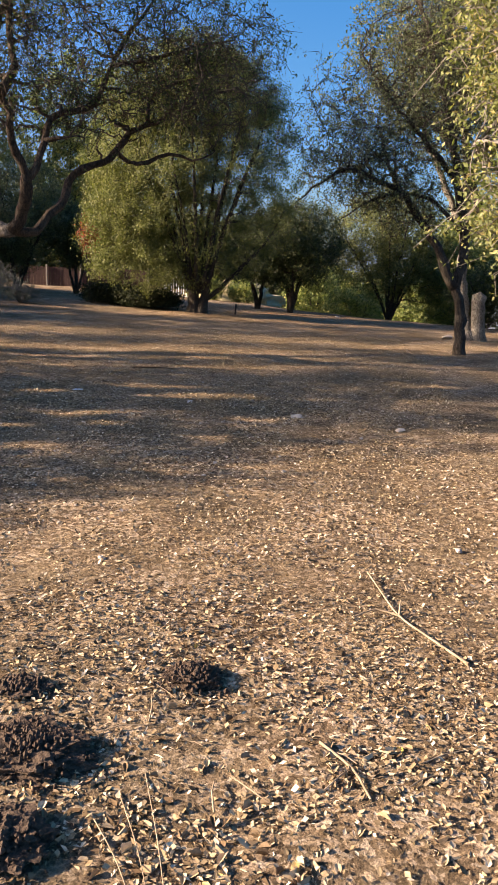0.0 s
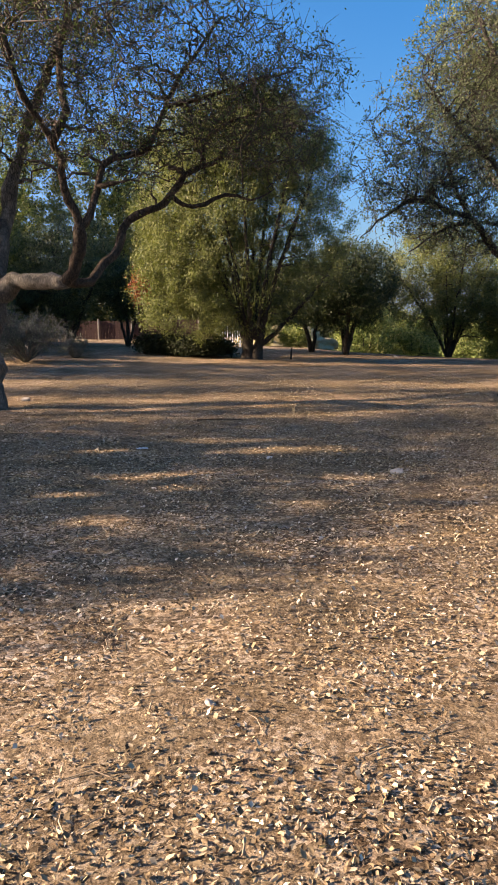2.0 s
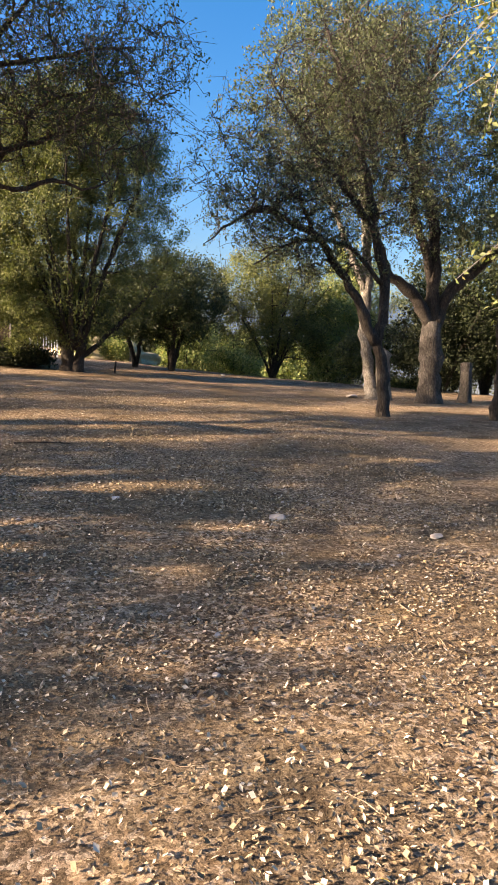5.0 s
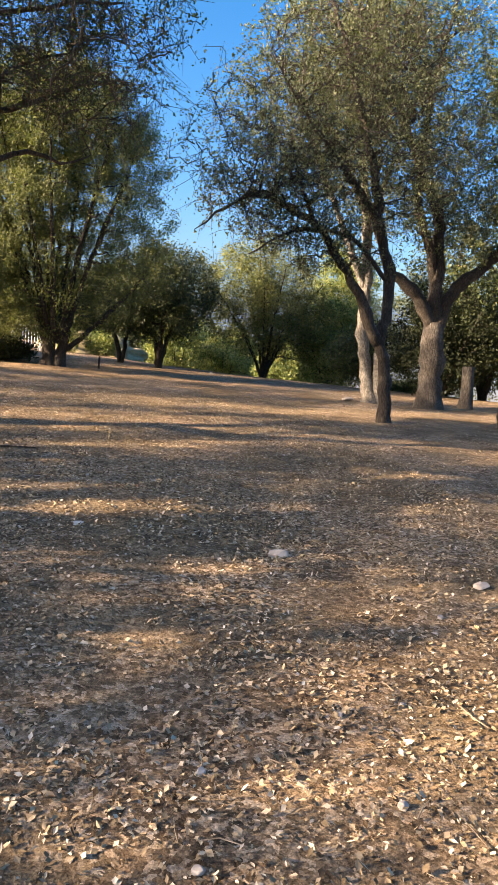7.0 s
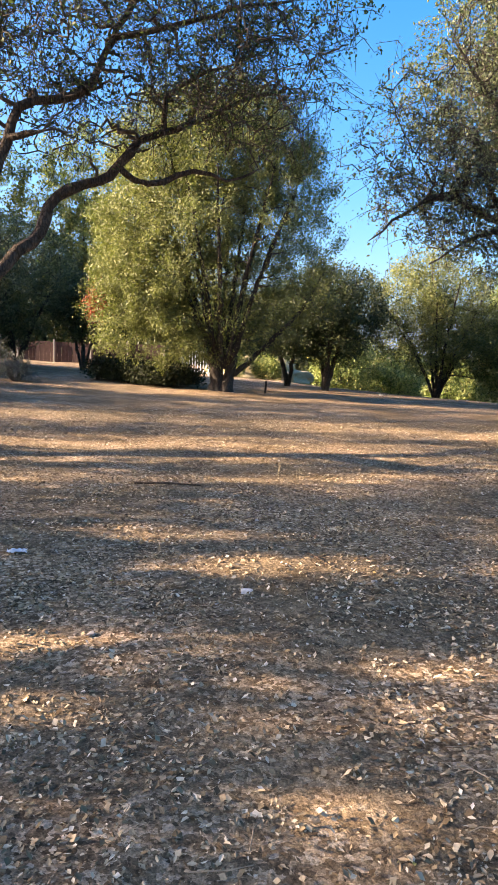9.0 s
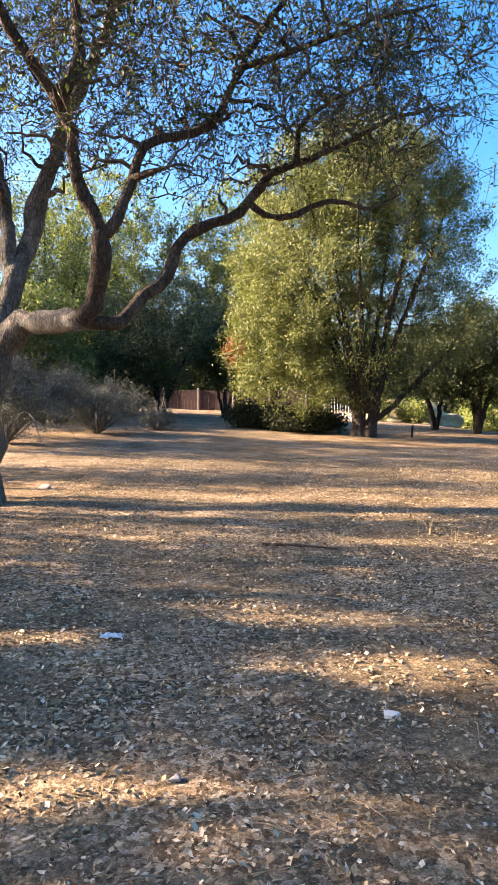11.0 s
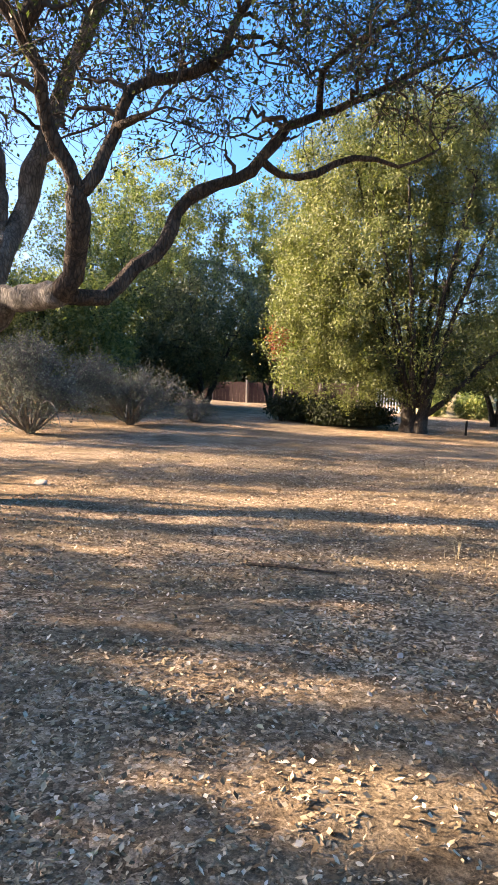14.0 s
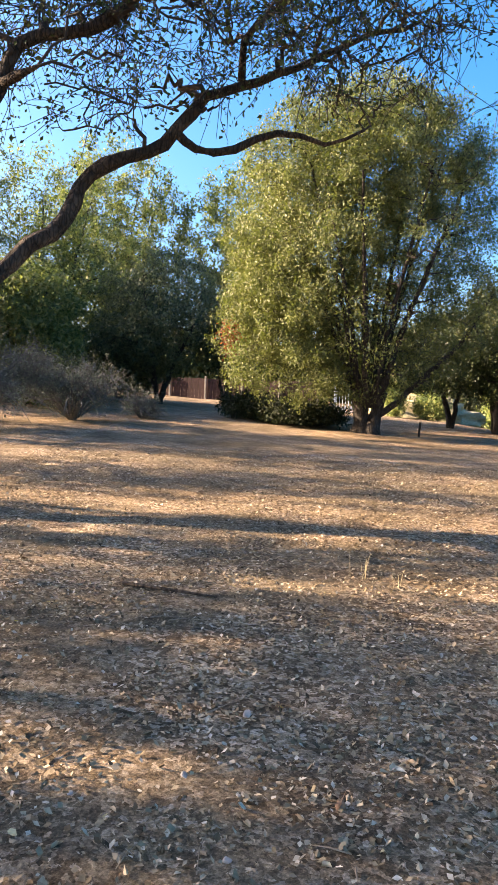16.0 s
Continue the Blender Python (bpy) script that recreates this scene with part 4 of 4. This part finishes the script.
def crumbs(n, seed):
    rng = np.random.default_rng(seed)
    x, y = litter_places(n, rng, 0.25)
    n = len(x)
    s = rng.uniform(0.004, 0.014, n) * (1 + 0.03 * np.maximum(y, 0))
    yaw = rng.uniform(0, 2 * math.pi, n)
    d = np.stack([np.cos(yaw), np.sin(yaw), rng.normal(0, 0.4, n)], 1)
    e = np.stack([-np.sin(yaw), np.cos(yaw), rng.normal(0, 0.4, n)], 1) * rng.uniform(0.3, 0.8, n)[:, None]
    p = np.stack([x, y, ground_z(x, y) + s * 0.6 + 0.004], 1)
    s = s[:, None]
    v = np.stack([p - d * s, p + e * s + (0, 0, 0.003), p + d * s, p - e * s], 1).reshape(-1, 3)
    tagged(mesh_from("leaf_crumbs", v, np.arange(4 * n).reshape(n, 4), CHIPS), "broken leaf bits and pale chips on soil", "leaf litter", kind="stuff")


def twiglets(n, seed):
    rng = np.random.default_rng(seed)
    x, y = litter_places(n, rng, 0.3)
    w = Wood()
    for px, py in zip(x, y):
        a, ln = rng.uniform(0, math.pi), rng.uniform(0.04, 0.2)
        d = np.array([math.cos(a), math.sin(a), 0]) * ln / 2
        c = np.array([px, py, float(ground_z(px, py)) + 0.012])
        r = rng.uniform(0.0012, 0.0035)
        w.tube(np.stack([c - d, c + rng.normal(size=3) * ln * 0.06 + (0, 0, 0.006), c + d]), (r, r, r * 0.6), 4)
    tagged(w.make("twig_litter", TWIG_DRY, None), "thin dry twigs and stems lying on soil", "twigs", kind="stuff")


TWIG_DRY = plain_material("dry bleached twigs", (0.16, 0.115, 0.075), (0.36, 0.28, 0.19), 12, 0.85)
fallen_leaves(240000, 201)
crumbs(170000, 202)
twiglets(1500, 203)


def clod_mound(x, y, r, h, seed):
    """A heap of freshly dug dark crumbs of soil."""
    rng = np.random.default_rng(seed)
    bm = bmesh.new()
    bmesh.ops.create_icosphere(bm, subdivisions=5, radius=1)
    for v in bm.verts:
        c = v.co.copy()
        k = 0.9 + 0.3 * noise.noise(c * 1.7 + Vector((seed, 0, 0))) + 0.22 * noise.noise(c * 5 + Vector((0, seed, 0))) + 0.16 * noise.noise(c * 11) + 0.12 * noise.noise(c * 25)
        v.co = Vector((c.x * r * k, c.y * r * 0.75 * k, max(c.z, -0.2) * h * k))
    ob = part("soil_mound", bm, SOIL_DARK)
    ob.location = base_at(x, y)
    tagged(ob, "small heap of dark crumbly freshly dug soil", "soil mound")


MOUNDS = [(-0.20, 2.74, 0.13, 0.07), (-0.72, 2.22, 0.23, 0.075), (-0.70, 1.82, 0.18, 0.07), (-0.88, 2.62, 0.12, 0.03)]
for k, (x, y, r, h) in enumerate(MOUNDS):
    clod_mound(x, y, r, h, k + 1)


def clods(seed):
    """Crumbs of dug soil strewn over and around the mounds."""
    rng = np.random.default_rng(seed)
    unit = np.array([(1, 0, 0), (-1, 0, 0), (0, 1, 0), (0, -1, 0), (0, 0, 1), (0, 0, -1)], float)
    tri = np.array([(0, 2, 4), (2, 1, 4), (1, 3, 4), (3, 0, 4), (2, 0, 5), (1, 2, 5), (3, 1, 5), (0, 3, 5)])
    verts, faces, n = [], [], 0
    for x, y, r, h in MOUNDS:
        for _ in range(int(2600 * r)):
            d, a = r * abs(rng.normal(0, 0.75)), rng.uniform(0, 2 * math.pi)
            px, py = x + d * math.cos(a), y + 0.8 * d * math.sin(a)
            q = 0.003 + 0.011 * rng.random() ** 2
            top = h * max(0.0, 1 - (d / r) ** 2) ** 0.5 * 0.9
            verts.append(unit * q * rng.uniform(0.6, 1.3, (6, 3)) + (px, py, float(ground_z(px, py)) + top + q * 0.4))
            faces.append(tri + n)
            n += 6
    tagged(mesh_from("soil_crumbs", np.concatenate(verts), np.concatenate(faces), SOIL_DARK), "dark crumbs of dug soil strewn round the mounds", "soil", kind="stuff")


clods(31)


def stick(pts, r0, r1, label, side=(), mat=TWIG_DRY):
    w = Wood()
    p = spline([(x, y, float(ground_z(x, y)) + z) for x, y, z in pts], 0.05)
    w.tube(p, np.linspace(r0, r1, len(p)), 7, 0.08, RNG)
    for q in side:
        p = spline([(x, y, float(ground_z(x, y)) + z) for x, y, z in q], 0.05)
        w.tube(p, np.linspace(r1, r1 * 0.5, len(p)), 5)
    ob = w.make("stick", mat, None)
    tagged(ob, label, "stick")


stick([(0.72, 3.98, 0.03), (0.76, 3.7, 0.02), (0.80, 3.42, 0.018), (0.90, 3.2, 0.014), (1.02, 2.95, 0.012)], 0.004, 0.007, "crooked dead oak stick lying among leaves",
      [[(0.80, 3.42, 0.018), (0.68, 3.46, 0.03), (0.56, 3.38, 0.02)], [(0.80, 3.42, 0.02), (0.82, 3.5, 0.07)]])
stick([(0.30, 2.35, 0.012), (0.40, 2.2, 0.015), (0.44, 2.05, 0.012)], 0.006, 0.004, "short thick dead twig on leaf litter")
stick([(-2.3, 13.9, 0.02), (-1.86, 13.78, 0.03), (-1.5, 13.75, 0.015)], 0.016, 0.008, "dark dead branch lying on the ground", mat=BARK_BROWN)
stick([(-0.42, 10.9, 0.02), (-0.34, 10.7, 0.03), (-0.25, 10.55, 0.015)], 0.007, 0.004, "dark forked twig lying in leaf litter", [[(-0.34, 10.7, 0.03), (-0.22, 10.75, 0.05)]], BARK_BROWN)
for k in range(3):
    stick([(-0.45 + 0.07 * k, 1.95 + 0.1 * k, 0.012), (-0.33 + 0.05 * k, 1.75 + 0.05 * k, 0.02), (-0.24 + 0.04 * k, 1.55, 0.012)], 0.0022, 0.0015, "long thin straw stem lying on soil")


def stone(x, y, a, b, c, turn, seed, label, mat=STONE, group=""):
    rng = np.random.default_rng(seed)
    bm = bmesh.new()
    for _ in range(18):
        d = Vector(rng.normal(size=3)).normalized()
        d = Vector([math.copysign(abs(q) ** 0.7, q) for q in d])
        bm.verts.new((d.x * a, d.y * b, max(d.z, -0.4) * c))
    bmesh.ops.convex_hull(bm, input=bm.verts[:])
    bmesh.ops.delete(bm, geom=[v for v in bm.verts if not v.link_faces], context="VERTS")
    bmesh.ops.bevel(bm, geom=bm.edges[:], offset=min(a, b, c) * 0.12, segments=1, affect="EDGES")
    ob = part("stone", bm, mat)
    x0, y0, z0 = base_at(x, y)
    ob.matrix_world = pose(x0, y0, z0 + c * 0.3, 6, -5, turn)
    tagged(ob, label, "stone", group)


stone(0.60, 9.2, 0.08, 0.045, 0.04, -15, 1, "flat pale angular stone on shaded litter")
stone(-0.84, 9.9, 0.05, 0.028, 0.022, -20, 2, "whitish flat stone with a reddish end", WHITE_STONE)
RUDDY_STONE = plain_material("reddish brown stone", (0.16, 0.085, 0.05), (0.36, 0.22, 0.14), 18, 0.85, 0.5, 0.008)
stone(-0.30, 11.47, 0.03, 0.024, 0.022, 25, 9, "reddish-brown angular stone among leaves", RUDDY_STONE)
stone(0.32, 6.30, 0.022, 0.02, 0.016, 40, 3, "pale tan angular stone in a sunny patch")
stone(1.80, 8.45, 0.06, 0.04, 0.03, 10, 3, "pale grey stone on the ground")
stone(-6.9, 17.7, 0.13, 0.08, 0.05, 5, 4, "flat grey stone beside the oak trunk")
PEBBLE = [(x, y) for x, y in zip(RNG.uniform(-2.6, 2.4, 60), RNG.uniform(4.0, 12.5, 60))]
for k, (x, y) in enumerate(PEBBLE):
    s = 0.012 + 0.02 * (k * 0.37 % 1) ** 2
    stone(x, y, s, s * 0.75, s * 0.6, k * 37, k % 9 + 5, "small pale pebble among fallen leaves", group="pebbles on the litter")


def scrap(x, y):
    """A crumpled thin plastic wrapper."""
    m = plain_material("pale blue plastic film", (0.38, 0.46, 0.50), (0.62, 0.67, 0.69), 20, 0.35, 0.2, 0.002)
    bm = bmesh.new()
    bmesh.ops.create_grid(bm, x_segments=14, y_segments=10, size=0.5)
    for v in bm.verts:
        c = v.co.copy()
        v.co = Vector((c.x * 0.15 + noise.noise(c * 3) * 0.02, c.y * 0.075 + noise.noise(c * 4 + Vector((5, 0, 0))) * 0.02, 0.024 + 0.022 * noise.noise(c * 6)))
    bmesh.ops.solidify(bm, geom=bm.faces[:], thickness=0.0015)
    ob = part("plastic_wrapper", bm, m)
    x0, y0, z0 = base_at(x, y)
    ob.matrix_world = pose(x0, y0, z0 - 0.002, 0, 0, 12)
    tagged(ob, "crumpled pale blue plastic wrapper on leaf litter", "litter")


scrap(-2.58, 10.67)


def stalks(x, y, n, h, seed):
    rng = np.random.default_rng(seed)
    root = new("dry_grass_tuft")
    root.location = base_at(x, y)
    tagged(root, "thin upright dry grass stalks", "grass")
    for _ in range(n):
        w = Wood()
        a = rng.normal(size=2) * 0.05
        t = a + rng.normal(size=2) * h * 0.2
        w.tube([(a[0], a[1], -0.01), ((a[0] + t[0]) / 2, (a[1] + t[1]) / 2, h * 0.5), (t[0], t[1], h * rng.uniform(0.7, 1.0))], (0.0018, 0.0015, 0.0008), 4)
        w.make("stalk", STRAW, root)


STRAW = plain_material("dry straw", (0.30, 0.23, 0.12), (0.46, 0.38, 0.23), 20, 0.8)
stalks(-0.6, 14.8, 6, 0.22, 1)
stalks(-0.35, 14.7, 3, 0.17, 2)
stone(4.44, 38.1, 0.22, 0.12, 0.1, 20, 7, "pale stone at the crest of the slope")
stone(6.94, 26.06, 0.2, 0.14, 0.09, -10, 6, "pale stone at the foot of the trunk")
